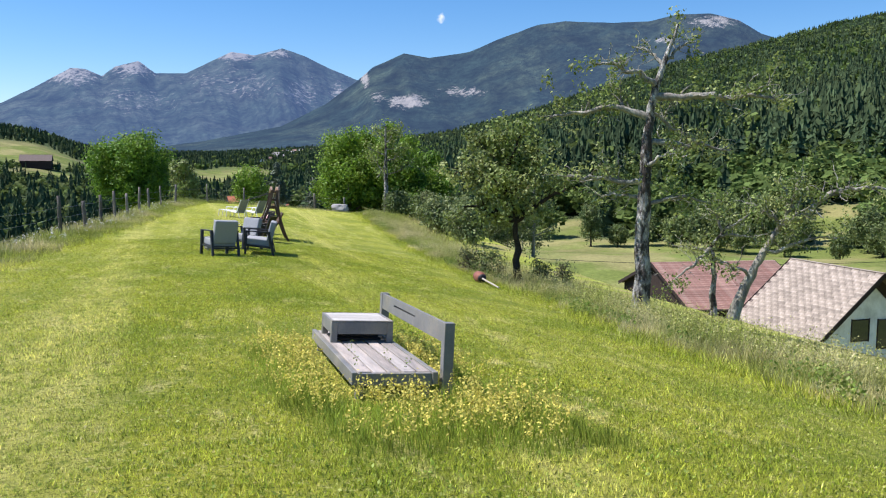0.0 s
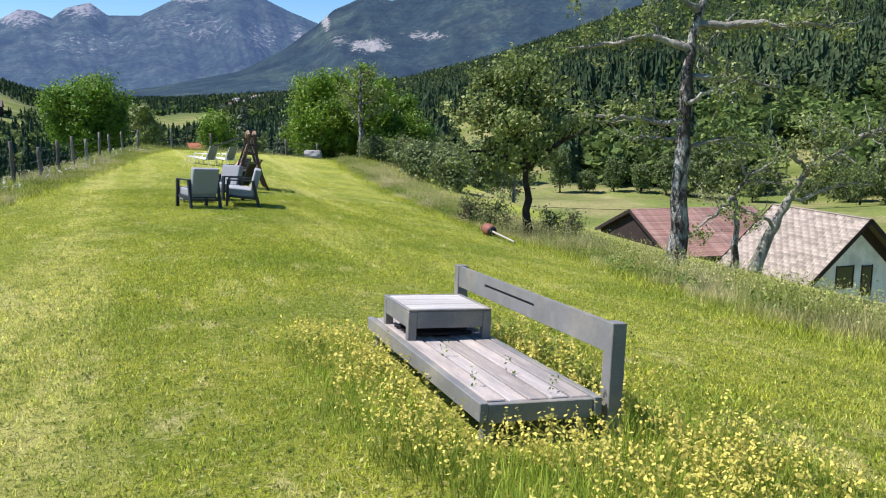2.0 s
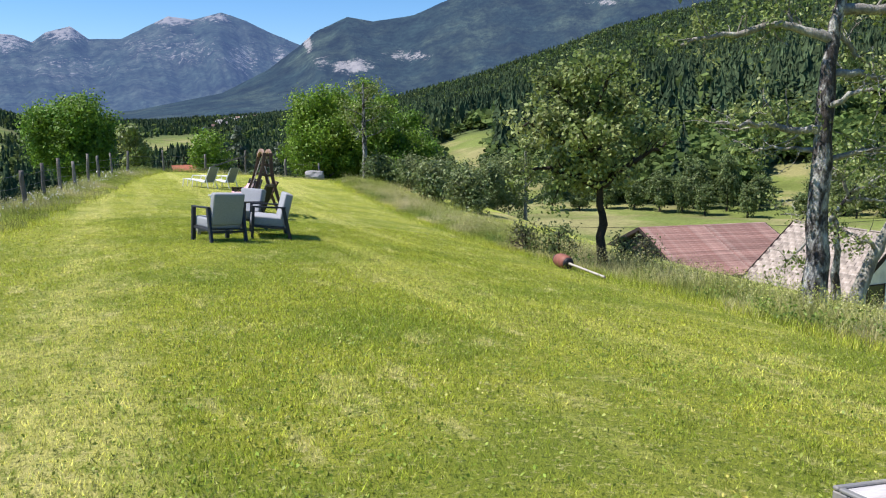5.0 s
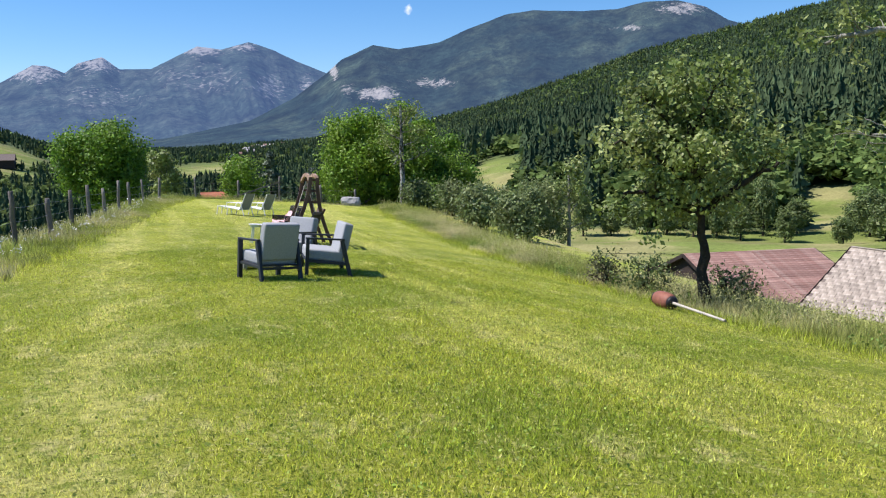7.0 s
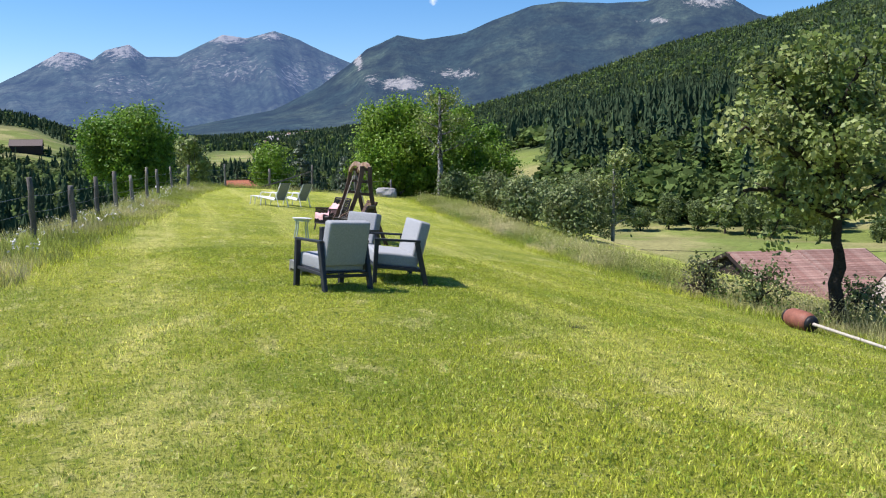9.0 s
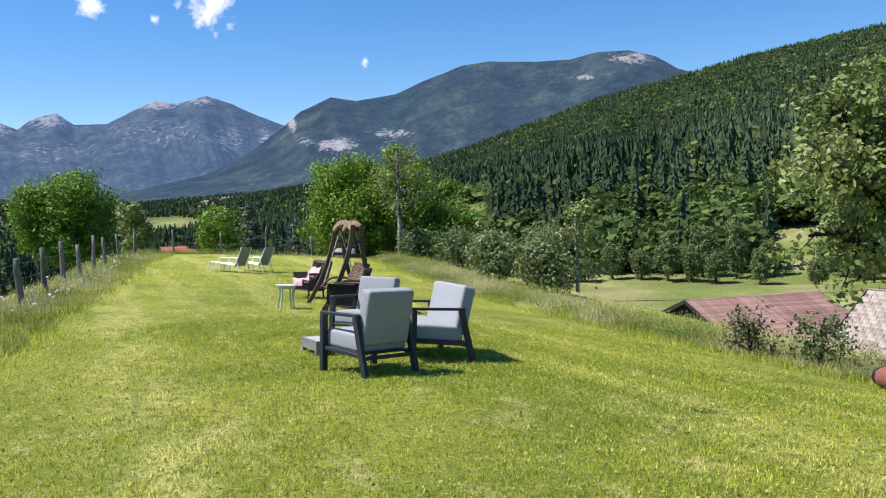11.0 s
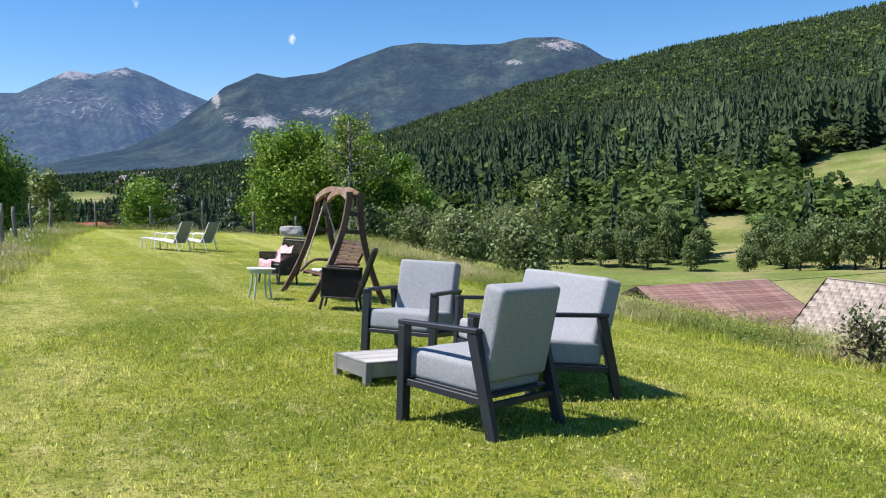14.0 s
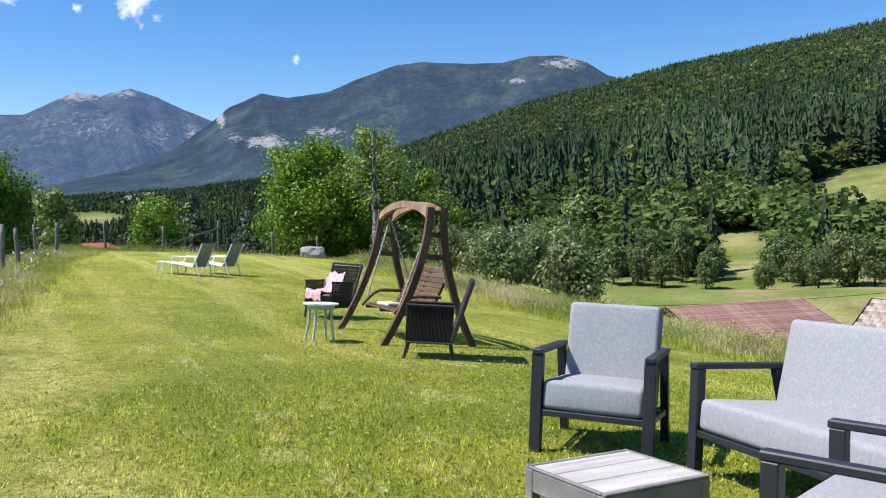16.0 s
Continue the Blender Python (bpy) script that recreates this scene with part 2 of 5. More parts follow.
# ---------------------------------------------------------------- mesh helpers
def mesh_np(name, verts, faces, mats, index=None, smooth=False):
    """A mesh from arrays of corners and of faces that all have the same number of corners."""
    verts, faces = np.asarray(verts, np.float32), np.asarray(faces, np.int32)
    me = bpy.data.meshes.new(name)
    k = faces.shape[1]
    me.vertices.add(len(verts))
    me.vertices.foreach_set("co", verts.ravel())
    me.loops.add(faces.size)
    me.loops.foreach_set("vertex_index", faces.ravel())
    me.polygons.add(len(faces))
    me.polygons.foreach_set("loop_start", np.arange(0, faces.size, k, dtype=np.int32))
    me.polygons.foreach_set("loop_total", np.full(len(faces), k, np.int32))
    for m in mats if isinstance(mats, (list, tuple)) else [mats]:
        me.materials.append(m)
    if index is not None:
        me.polygons.foreach_set("material_index", np.asarray(index, np.int32))
    me.polygons.foreach_set("use_smooth", np.full(len(faces), smooth, bool))
    me.update(calc_edges=True)
    me.validate()
    return me


def grid_faces(rows, cols, closed=False):
    r, c = np.meshgrid(np.arange(rows - 1), np.arange(cols if closed else cols - 1), indexing="ij")
    a = r * cols + c
    b = r * cols + (c + 1) % cols
    return np.stack([a, b, b + cols, a + cols], -1).reshape(-1, 4)


def wave(x, y, seed, freqs, amp=1.0):
    """Cheap smooth noise: sums of sines with random turns."""
    g = np.random.RandomState(seed)
    z = np.zeros_like(x, float)
    for f in freqs:
        for _ in range(3):
            a, p = g.uniform(0, 6.283, 2)
            z += np.sin((x * math.cos(a) + y * math.sin(a)) * f + p) / f ** 0.9 / 3
    return z * amp


# ---------------------------------------------------------------- lie of the land
def lawn_z(x, y):
    return (0.2325 + 0.00706 * x - 0.05713 * y - 0.012864 * x * x - 0.0106116 * x * y - 0.00136083 * y * y
            + 2.47534e-05 * y ** 3 + 0.000170977 * x * x * y + 0.000137865 * x * y * y)


def edge_right(y):
    return np.interp(y, [-30, 0, 8.15, 11.7, 18.8, 23, 28, 35, 45, 60, 66], [9, 6.2, 4.4, 3.5, 2.75, 1.75, 0.55, -0.8, -2.6, -6.0, -7.5])


def edge_left(y):
    return np.interp(y, [-30, 10, 19.3, 28.5, 40, 50.7, 60, 66], [-7.0, -8.8, -10.4, -12.3, -14.4, -16.7, -17.6, -16])


AZ = [-180, -60, -30, -26, -22, -15, -8, 0, 6, 15, 25, 37, 60, 120, 180]
DIST = [200, 260, 320, 450, 600, 800, 1050, 1400, 1850, 2400]
ELEV = [
    [-8, -9, -9, -9, -8.5, -6.5, -6.2, -6.4, -6.2, -6.1, -6.1, -5.6, -3, -4, -8],
    [-7, -7, -6.5, -6.5, -6, -4.6, -4.4, -5.0, -4.4, -4.0, -3.8, -2.3, -1, -3, -7],
    [-5, -5, -5, -5, -4.6, -3.6, -3.4, -3.8, -3.0, -2.2, -1.0, 0.9, 1, -1, -5],
    [-3, -3, -2.9, -3, -3, -2.5, -2.4, -2.0, -0.7, 0.8, 2.0, 3.2, 4, 1, -3],
    [-1, -1, -1.2, -1.5, -2, -2, -1.9, -0.8, 0.5, 2.0, 3.3, 4.7, 5, 2, -1],
    [0, 0, 0.2, -0.2, -1.0, -1.4, -1.3, 0.2, 1.3, 3.0, 4.6, 6.1, 6.5, 3, 0],
    [2, 2, 1.9, 1.4, 0.0, -0.7, -0.5, 0.8, 1.9, 4.2, 6.1, 7.6, 8, 4, 2],
    [2.6, 2.6, 2.3, 1.7, 0.3, 0.2, 0.6, 1.3, 2.5, 5.2, 7.6, 9.1, 9, 5, 3],
    [3, 2.4, 1.8, 1.2, 0.5, 0.5, 0.9, 1.9, 3.4, 6.3, 8.4, 10.0, 10, 6, 3],
    [2, 1.5, 1.0, 0.5, 0.3, 0.4, 0.8, 1.5, 2.2, 4.0, 6.0, 7.0, 7, 4, 2],
]


def land_z(x, y):
    """Height of the ground anywhere."""
    x, y = np.asarray(x, float), np.asarray(y, float)
    yc = np.clip(y, -8, 60)
    er, el = edge_right(yc), edge_left(yc)
    xc = np.clip(x, el - 1.5, er + 1.0)
    z = lawn_z(xc, yc)
    z = z - np.interp(x - er - 1.0, [0, 3, 7, 14, 22, 32, 60, 100], [0, 0.35, 1.1, 4.2, 9.5, 12.4, 12.6, 12.6])
    z = z - np.interp(el - 1.5 - x, [0, 4, 15, 40, 100], [0, 1.2, 6, 17, 30])
    z = z - np.interp(y - 60, [0, 6, 20, 60, 150], [0, 0.7, 3.0, 9, 16])
    z = z - np.interp(-8 - y, [0, 20, 150], [0, 0.5, 8])
    d = np.hypot(x, y) + 1e-6
    az = np.degrees(np.arctan2(x, y))
    rows = np.stack([np.interp(az, AZ, e) for e in ELEV])
    pos = np.interp(np.log(d), np.log(DIST), np.arange(len(DIST)))
    i = np.clip(pos.astype(int), 0, len(DIST) - 2)
    f = pos - i
    e0 = np.take_along_axis(rows, i[None], 0)[0] if rows.ndim > 1 else rows[i]
    e1 = np.take_along_axis(rows, i[None] + 1, 0)[0] if rows.ndim > 1 else rows[i + 1]
    far = 1.7 + np.tan(np.radians(e0 * (1 - f) + e1 * f)) * d
    far = far + wave(x, y, 5, (0.02, 0.05), 0.035) * np.clip((d - 190) / 200, 0, 1)
    s = np.clip((d - 115) / 80, 0, 1)
    s = s * s * (3 - 2 * s)
    return z * (1 - s) + far * s


def ground_at(x, y):
    return float(land_z(np.array([float(x)]), np.array([float(y)]))[0])


FIELDS = [(-17.5, 640, 2.4, 60), (25.4, 250, 2.2, 34), (33.4, 312, 3.4, 46), (36.5, 268, 3.2, 30), (16.8, 279, 2.0, 24), (4.8, 365, 2.3, 130), (8.4, 255, 2.6, 22), (-14.2, 930, 2.6, 230), (-26.8, 900, 3.2, 95), (-25.6, 720, 2.4, 55),
          (-10.8, 1520, 0.9, 70)]


def meadow_mask(x, y):
    """Above zero where the far land is open field, below where it is wood."""
    d, az = np.hypot(x, y), np.degrees(np.arctan2(x, y))
    v = np.where((az > -2) & (d < 218 + wave(x, y, 3, (0.03, 0.07), 0.7)), 1.0, -1.0)
    rag = wave(x, y, 13, (0.03, 0.08), 0.007)
    for a, r, wa, wr in FIELDS:
        v = np.maximum(v, 1 + rag - np.hypot((az - a) / wa, (d - r) / wr))
    v = np.maximum(v, np.where((az > -20) & (az < -9) & (d < 330), 1.0, -1))
    v = np.maximum(v, np.where(d < 112, 1.0, -1))
    return v


def build_ground():
    cx, cy = -3.0, 20.0
    rr = np.concatenate([np.arange(0.15, 46, 0.42), np.geomspace(46.5, 4850, 120)])
    seg = 420
    th = np.linspace(0, 2 * math.pi, seg, endpoint=False)
    R, T = np.meshgrid(rr, th, indexing="ij")
    X, Y = cx + R * np.sin(T), cy + R * np.cos(T)
    Z = land_z(X.ravel(), Y.ravel()).reshape(X.shape)
    near = np.clip(1 - (R - 40) / 20, 0, 1)
    Z = Z + wave(X, Y, 11, (0.9, 1.9, 3.7), 0.009) * near
    V = np.stack([X, Y, Z], -1).reshape(-1, 3)
    F = grid_faces(len(rr), seg, True)[:, ::-1]
    C = V[F].mean(1)
    mask = meadow_mask(C[:, 0], C[:, 1])
    d = np.hypot(C[:, 0], C[:, 1])
    lawn = (C[:, 0] < edge_right(C[:, 1])) & (C[:, 0] > edge_left(C[:, 1])) & (C[:, 1] < 63) & (C[:, 1] > -30)
    bank = ~lawn & (d < 62)
    idx = np.where(lawn, 0, np.where(bank, 1, 2))
    me = mesh_np("ground", V, F, [M_LAWN, M_BANK, M_VALLEY], idx, True)
    at = me.attributes.new("wood", "FLOAT", "POINT")
    at.data.foreach_set("value", np.clip(0.5 - 2.0 * meadow_mask(V[:, 0], V[:, 1]), 0, 1).astype(np.float32))
    return tagged(new("ground", me), "mown lawn on a ridge, falling to meadows and wooded valley sides", "ground", kind="structure")


build_ground()


def mountain(name, label, profile, d0, d1, base, mats, az0, az1, rocks, seed, rough):
    """A mountain range whose crest has the given heights (degrees over the horizon) by bearing, with gullies and rock faces."""
    az = np.arange(az0, az1, 0.11)
    s = np.linspace(0, 1, 64)
    A, S = np.meshgrid(az, s, indexing="ij")
    top = np.interp(A, [p[0] for p in profile], [p[1] for p in profile])
    u = A * 1.0
    g = wave(u * 1.2, S * 2.0, seed, (0.9, 2.1, 4.5, 9, 19), 0.7)
    g2 = wave(u * 0.9 + S * 1.6, S * 0.9, seed + 1, (1.3, 3.1, 7, 15), 0.8)
    fade = np.sin(np.pi * np.clip(S, 0, 1)) ** 0.8
    el = base + (top - base) * S ** 0.82 + rough * fade * (0.6 * np.abs(g2) + 0.5 * g) + 0.05 * wave(u, S * 0, seed + 2, (6, 13, 29, 60), 1.2) * S
    D = d0 + (d1 - d0) * S + 0.05 * (d1 - d0) * g2 * fade * 3
    a = np.radians(A)
    V = np.stack([np.sin(a) * D, np.cos(a) * D, 1.7 + np.tan(np.radians(el)) * D], -1)
    back = V[:, -1:, :] * np.array([1.04, 1.04, 0.2])
    V = np.concatenate([V, back], 1)
    F = grid_faces(V.shape[0], V.shape[1])
    Vf = V.reshape(-1, 3)
    m = np.zeros(A.shape)
    for (ra, re, wa, we, amount) in rocks:
        m = np.maximum(m, amount * np.clip(1.25 - np.hypot((A - ra) / wa, (el - re) / we), 0, 1))
    rock = np.concatenate([m, m[:, -1:] * 0], 1).ravel()
    me = mesh_np(name, Vf, F, mats, None, True)
    at = me.attributes.new("rock", "FLOAT", "POINT")
    at.data.foreach_set("value", rock.astype(np.float32))
    return tagged(new(name, me), label, "mountain", kind="structure")


FAR_CREST = [(-36, 2.4), (-30, 3.0), (-27.9, 3.54), (-26, 4.56), (-23.9, 5.84), (-23.1, 5.81), (-22.1, 5.39), (-21.3, 6.02), (-19.9, 6.43), (-18.9, 5.69), (-17, 5.75), (-15.5, 6.51), (-14.1, 7.2),
             (-12.6, 7.03), (-10.8, 7.51), (-9.3, 7.03), (-7.8, 6.32), (-5.8, 5.5), (-3, 4.5), (0, 3.5)]
MID_CREST = [(-24, 0.3), (-16, 1.4), (-11, 2.4), (-8, 3.9), (-5.8, 5.5), (-4.8, 6.36), (-2.65, 7.31), (-0.9, 7.02), (1.8, 7.4), (3.7, 8.2), (6.4, 9.12), (8.2, 9.31), (11.3, 9.13), (13.7, 9.14), (15.5, 9.5), (17.6, 9.46), (19.3, 8.95),
             (20.7, 8.05), (25, 6.5), (45, 6)]
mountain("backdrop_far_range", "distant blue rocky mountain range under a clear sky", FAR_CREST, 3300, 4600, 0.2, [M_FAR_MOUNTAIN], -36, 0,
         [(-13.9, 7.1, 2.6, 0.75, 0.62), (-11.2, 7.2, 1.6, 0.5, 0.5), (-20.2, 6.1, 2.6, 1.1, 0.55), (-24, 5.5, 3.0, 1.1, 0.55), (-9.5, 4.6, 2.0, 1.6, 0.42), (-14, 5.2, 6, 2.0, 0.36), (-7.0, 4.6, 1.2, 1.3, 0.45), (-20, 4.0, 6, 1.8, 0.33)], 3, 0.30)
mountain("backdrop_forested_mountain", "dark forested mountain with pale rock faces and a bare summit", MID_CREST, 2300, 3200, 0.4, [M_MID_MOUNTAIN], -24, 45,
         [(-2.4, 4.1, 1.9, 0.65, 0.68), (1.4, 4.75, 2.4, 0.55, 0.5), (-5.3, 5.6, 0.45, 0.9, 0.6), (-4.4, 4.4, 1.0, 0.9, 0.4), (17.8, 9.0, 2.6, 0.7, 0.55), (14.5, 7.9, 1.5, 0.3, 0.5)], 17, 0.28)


# ---------------------------------------------------------------- building blocks
M_METAL = material("anthracite_aluminium", (0.022, 0.025, 0.031), rough=0.45, var=0.12, scale=9, fine=180, bump=0.05, bump_dist=0.001, spec=0.4)
M_FABRIC = material("grey_woven_fabric", (0.285, 0.298, 0.308), rough=0.95, var=0.12, scale=85, fine=330, bump=0.6, bump_dist=0.003, spec=0.1, second=(0.325, 0.338, 0.348), stretch=(1, 1, 0.8))
M_GREYWOOD = material("weathered_grey_wood", (0.31, 0.285, 0.265), rough=0.8, var=0.22, scale=3, fine=45, bump=0.35, bump_dist=0.003, stretch=(6, 0.7, 6), second=(0.41, 0.355, 0.31), tint=0.2)
M_GREYPAINT = material("grey_painted_board", (0.185, 0.185, 0.175), rough=0.5, var=0.14, scale=5, fine=70, bump=0.12, bump_dist=0.002, second=(0.26, 0.24, 0.195), spec=0.4)
M_BLACK = material("black_plastic", (0.012, 0.012, 0.014), rough=0.5, var=0.2, bump=0.0)
M_SWING = material("red_brown_stained_wood", (0.088, 0.046, 0.030), rough=0.6, var=0.3, scale=3, fine=40, bump=0.25, bump_dist=0.003, stretch=(5, 5, 0.8), second=(0.135, 0.08, 0.055), tint=0.2, spec=0.35)
M_SWING_PALE = material("sun_bleached_wood", (0.33, 0.24, 0.17), rough=0.7, var=0.25, scale=3, fine=40, bump=0.25, bump_dist=0.003, second=(0.2, 0.11, 0.07))
M_ROPE = material("pale_rope", (0.40, 0.36, 0.30), rough=0.95, var=0.25, scale=20, fine=200, bump=0.6, bump_dist=0.004)
M_WICKER = material("dark_brown_wicker", (0.022, 0.017, 0.017), rough=0.5, var=0.35, scale=30, fine=260, bump=0.7, bump_dist=0.004, island=0.35, spec=0.5)
M_PINK = material("pale_pink_towel", (0.72, 0.46, 0.46), rough=1, var=0.12, scale=10, fine=240, bump=0.6, bump_dist=0.004, spec=0.05)
M_SAGE = material("pale_sage_green_metal", (0.42, 0.50, 0.42), rough=0.5, var=0.08, bump=0.05)
M_WHITE_METAL = material("white_painted_aluminium", (0.72, 0.73, 0.73), rough=0.4, var=0.08, bump=0.03)
M_MESHCLOTH = material("grey_textile_mesh", (0.23, 0.24, 0.25), rough=0.8, var=0.12, scale=12, fine=300, bump=0.4, bump_dist=0.002)
M_TERRACOTTA = material("terracotta_red_plastic", (0.215, 0.082, 0.054), rough=0.6, var=0.25, scale=7, fine=60, bump=0.15, bump_dist=0.003)
M_PALEPOLE = material("bleached_wooden_pole", (0.40, 0.37, 0.31), rough=0.75, var=0.2, scale=4, fine=50, stretch=(5, 5, 0.6), bump=0.2, bump_dist=0.002)
M_POST = material("weathered_fence_wood", (0.17, 0.155, 0.14), rough=0.95, var=0.4, scale=3, fine=30, bump=0.8, bump_dist=0.012, stretch=(4, 4, 0.5), tint=0.25)
M_WIRE = material("galvanised_wire", (0.25, 0.25, 0.24), rough=0.5, metal=0.7, bump=0.0)
M_BARK = material("cracked_grey_bark", (0.075, 0.066, 0.058), rough=1, var=0.6, scale=9, fine=26, bump=1.0, bump_dist=0.07, stretch=(1, 1, 0.45), second=(0.36, 0.355, 0.32), second_at=(0.46, 0.56), spec=0.1)
M_BARKPALE = material("lichen_covered_bark", (0.24, 0.225, 0.19), rough=1, var=0.4, scale=6, fine=30, bump=1.0, bump_dist=0.03, stretch=(1, 1, 0.4), second=(0.36, 0.36, 0.30), spec=0.1)
M_BARKDARK = material("dark_bark", (0.045, 0.038, 0.030), rough=1, var=0.4, scale=5, fine=28, bump=1.0, bump_dist=0.03, spec=0.1)


def leaf_material(name, color, second, transl=0.35):
    return material(name, color, rough=0.55, var=0.25, scale=0.8, fine=9, bump=0.0, island=0.4, transl=transl, second=second, spec=0.35, coords="World")


M_LEAF_PEAR = leaf_material("pear_leaves", (0.165, 0.225, 0.055), (0.30, 0.34, 0.115), 0.3)
M_LEAF_FRESH = leaf_material("fresh_green_leaves", (0.15, 0.265, 0.024), (0.22, 0.33, 0.035))
M_LEAF_WALNUT = leaf_material("deep_green_leaves", (0.115, 0.225, 0.024), (0.17, 0.28, 0.03))
M_LEAF_GREY = leaf_material("grey_green_leaves", (0.135, 0.185, 0.062), (0.22, 0.26, 0.10))
M_LEAF_VALLEY = leaf_material("orchard_leaves", (0.125, 0.175, 0.055), (0.18, 0.225, 0.075), 0.3)
M_LEAF_DARK = leaf_material("dark_shrub_leaves", (0.11, 0.15, 0.048), (0.17, 0.135, 0.09), 0.25)
M_CONIFER = material("spruce_needles", (0.058, 0.092, 0.044), rough=0.9, var=0.4, scale=0.012, fine=0.9, bump=0.0, island=0.35, second=(0.080, 0.116, 0.052), coords="World", spec=0.1, transl=0.2)
M_BROADLEAF = material("woodland_leaves", (0.105, 0.160, 0.042), rough=0.8, var=0.35, scale=0.012, fine=0.8, bump=0.0, island=0.28, second=(0.130, 0.168, 0.055), coords="World", spec=0.1, transl=0.3)
M_BLADE = lawn_material("lawn_blades", True)
M_TALL = material("long_meadow_grass", (0.31, 0.35, 0.080), rough=0.7, var=0.3, scale=0.6, fine=6, bump=0.0, island=0.45, transl=0.35, second=(0.60, 0.54, 0.28), coords="World", second_at=(0.46, 0.62), spec=0.2)
M_TALL_GREEN = material("green_patch_grass", (0.31, 0.39, 0.055), rough=0.7, var=0.3, scale=1.2, fine=6, bump=0.0, island=0.45, transl=0.35, coords="World", spec=0.2)
M_WEED = leaf_material("clover_leaves", (0.26, 0.36, 0.045), (0.44, 0.42, 0.12), 0.3)
M_HERB = leaf_material("bank_herb_leaves", (0.14, 0.23, 0.035), (0.24, 0.31, 0.06), 0.35)
M_YELLOW = material("yellow_flower_heads", (0.66, 0.58, 0.13), rough=0.8, var=0.2, bump=0.0, island=0.3, transl=0.3, coords="World")
M_WHITE_FLOWER = material("white_flower_heads", (0.75, 0.72, 0.66), rough=0.8, var=0.1, bump=0.0, island=0.2, coords="World")


def part(name, bm, mat, parent=None, label="", smooth=True):
    me = bpy.data.meshes.new(name)
    bm.to_mesh(me)
    bm.free()
    me.materials.append(mat)
    if smooth:
        me.polygons.foreach_set("use_smooth", [False] * len(me.polygons))
    ob = new(name, me)
    if parent:
        ob.parent = parent
    if label:
        ob["label"] = label
    return ob


def np_part(name, verts, faces, mat, parent=None, label="", smooth=False):
    ob = new(name, mesh_np(name, verts, faces, mat, None, smooth))
    if parent:
        ob.parent = parent
    if label:
        ob["label"] = label
    return ob


def box(bm, c, s, rot=(0, 0, 0), bevel=0.004, seg=1):
    m = pose(*c, *rot) @ Matrix.Diagonal((*s, 1))
    r = bmesh.ops.create_cube(bm, size=1, matrix=m)
    if bevel:
        e = {x for v in r["verts"] for x in v.link_edges}
        bmesh.ops.bevel(bm, geom=list(e), offset=min(bevel, min(s) * 0.45), segments=seg, affect="EDGES", profile=0.5)


def box_part(name, c, s, mat, parent, rot=(0, 0, 0), bevel=0.004, seg=1, label=""):
    bm = bmesh.new()
    box(bm, c, s, rot, bevel, seg)
    return part(name, bm, mat, parent, label)


def beam(bm, a, b, w, h, bevel=0.004):
    """A square bar from a to b, w wide sideways and h deep."""
    a, b = Vector(a), Vector(b)
    d = b - a
    q = d.to_track_quat("Z", "X").to_matrix().to_4x4()
    m = Matrix.Translation((a + b) / 2) @ q @ Matrix.Diagonal((h, w, d.length, 1))
    r = bmesh.ops.create_cube(bm, size=1, matrix=m)
    if bevel:
        e = {x for v in r["verts"] for x in v.link_edges}
        bmesh.ops.bevel(bm, geom=list(e), offset=bevel, segments=1, affect="EDGES")


def beam_part(name, a, b, w, h, mat, parent, bevel=0.004, label=""):
    bm = bmesh.new()
    beam(bm, a, b, w, h, bevel)
    return part(name, bm, mat, parent, label)


def tube(points, radii, sides=7, twist=0.0):
    """Corners and faces of a tapered tube along the points."""
    P = np.asarray(points, float)
    R = np.asarray(radii, float)
    T = np.gradient(P, axis=0)
    T /= np.linalg.norm(T, axis=1)[:, None] + 1e-9
    ref = np.where(np.abs(T[:, 2:3]) > 0.9, np.array([[1.0, 0, 0]]), np.array([[0, 0, 1.0]]))
    U = np.cross(ref, T)
    U /= np.linalg.norm(U, axis=1)[:, None] + 1e-9
    for i in range(1, len(U)):
        if np.dot(U[i], U[i - 1]) < 0:
            U[i] = -U[i]
        U[i] = U[i - 1] - T[i] * np.dot(U[i - 1], T[i])
        U[i] /= np.linalg.norm(U[i]) + 1e-9
    W = np.cross(T, U)
    a = np.linspace(0, 2 * math.pi, sides, endpoint=False)
    V = P[:, None] + R[:, None, None] * (np.cos(a)[None, :, None] * U[:, None] + np.sin(a)[None, :, None] * W[:, None])
    return V.reshape(-1, 3), grid_faces(len(P), sides, True)


def joined(pieces):
    vs, fs, o = [], [], 0
    for v, f in pieces:
        vs.append(v)
        fs.append(f + o)
        o += len(v)
    return np.concatenate(vs), np.concatenate(fs)


def scatter(verts, faces, places, turns, sizes):
    """Many copies of one small shape joined: places (n,3), turns about z (n), sizes (n,3)."""
    n, k = len(places), len(verts)
    c, s = np.cos(turns)[:, None], np.sin(turns)[:, None]
    v = verts[None] * sizes[:, None]
    x = v[..., 0] * c - v[..., 1] * s
    y = v[..., 0] * s + v[..., 1] * c
    V = np.stack([x, y, v[..., 2]], -1) + places[:, None]
    F = faces[None] + (np.arange(n) * k)[:, None, None]
    return V.reshape(-1, 3), F.reshape(-1, faces.shape[1])


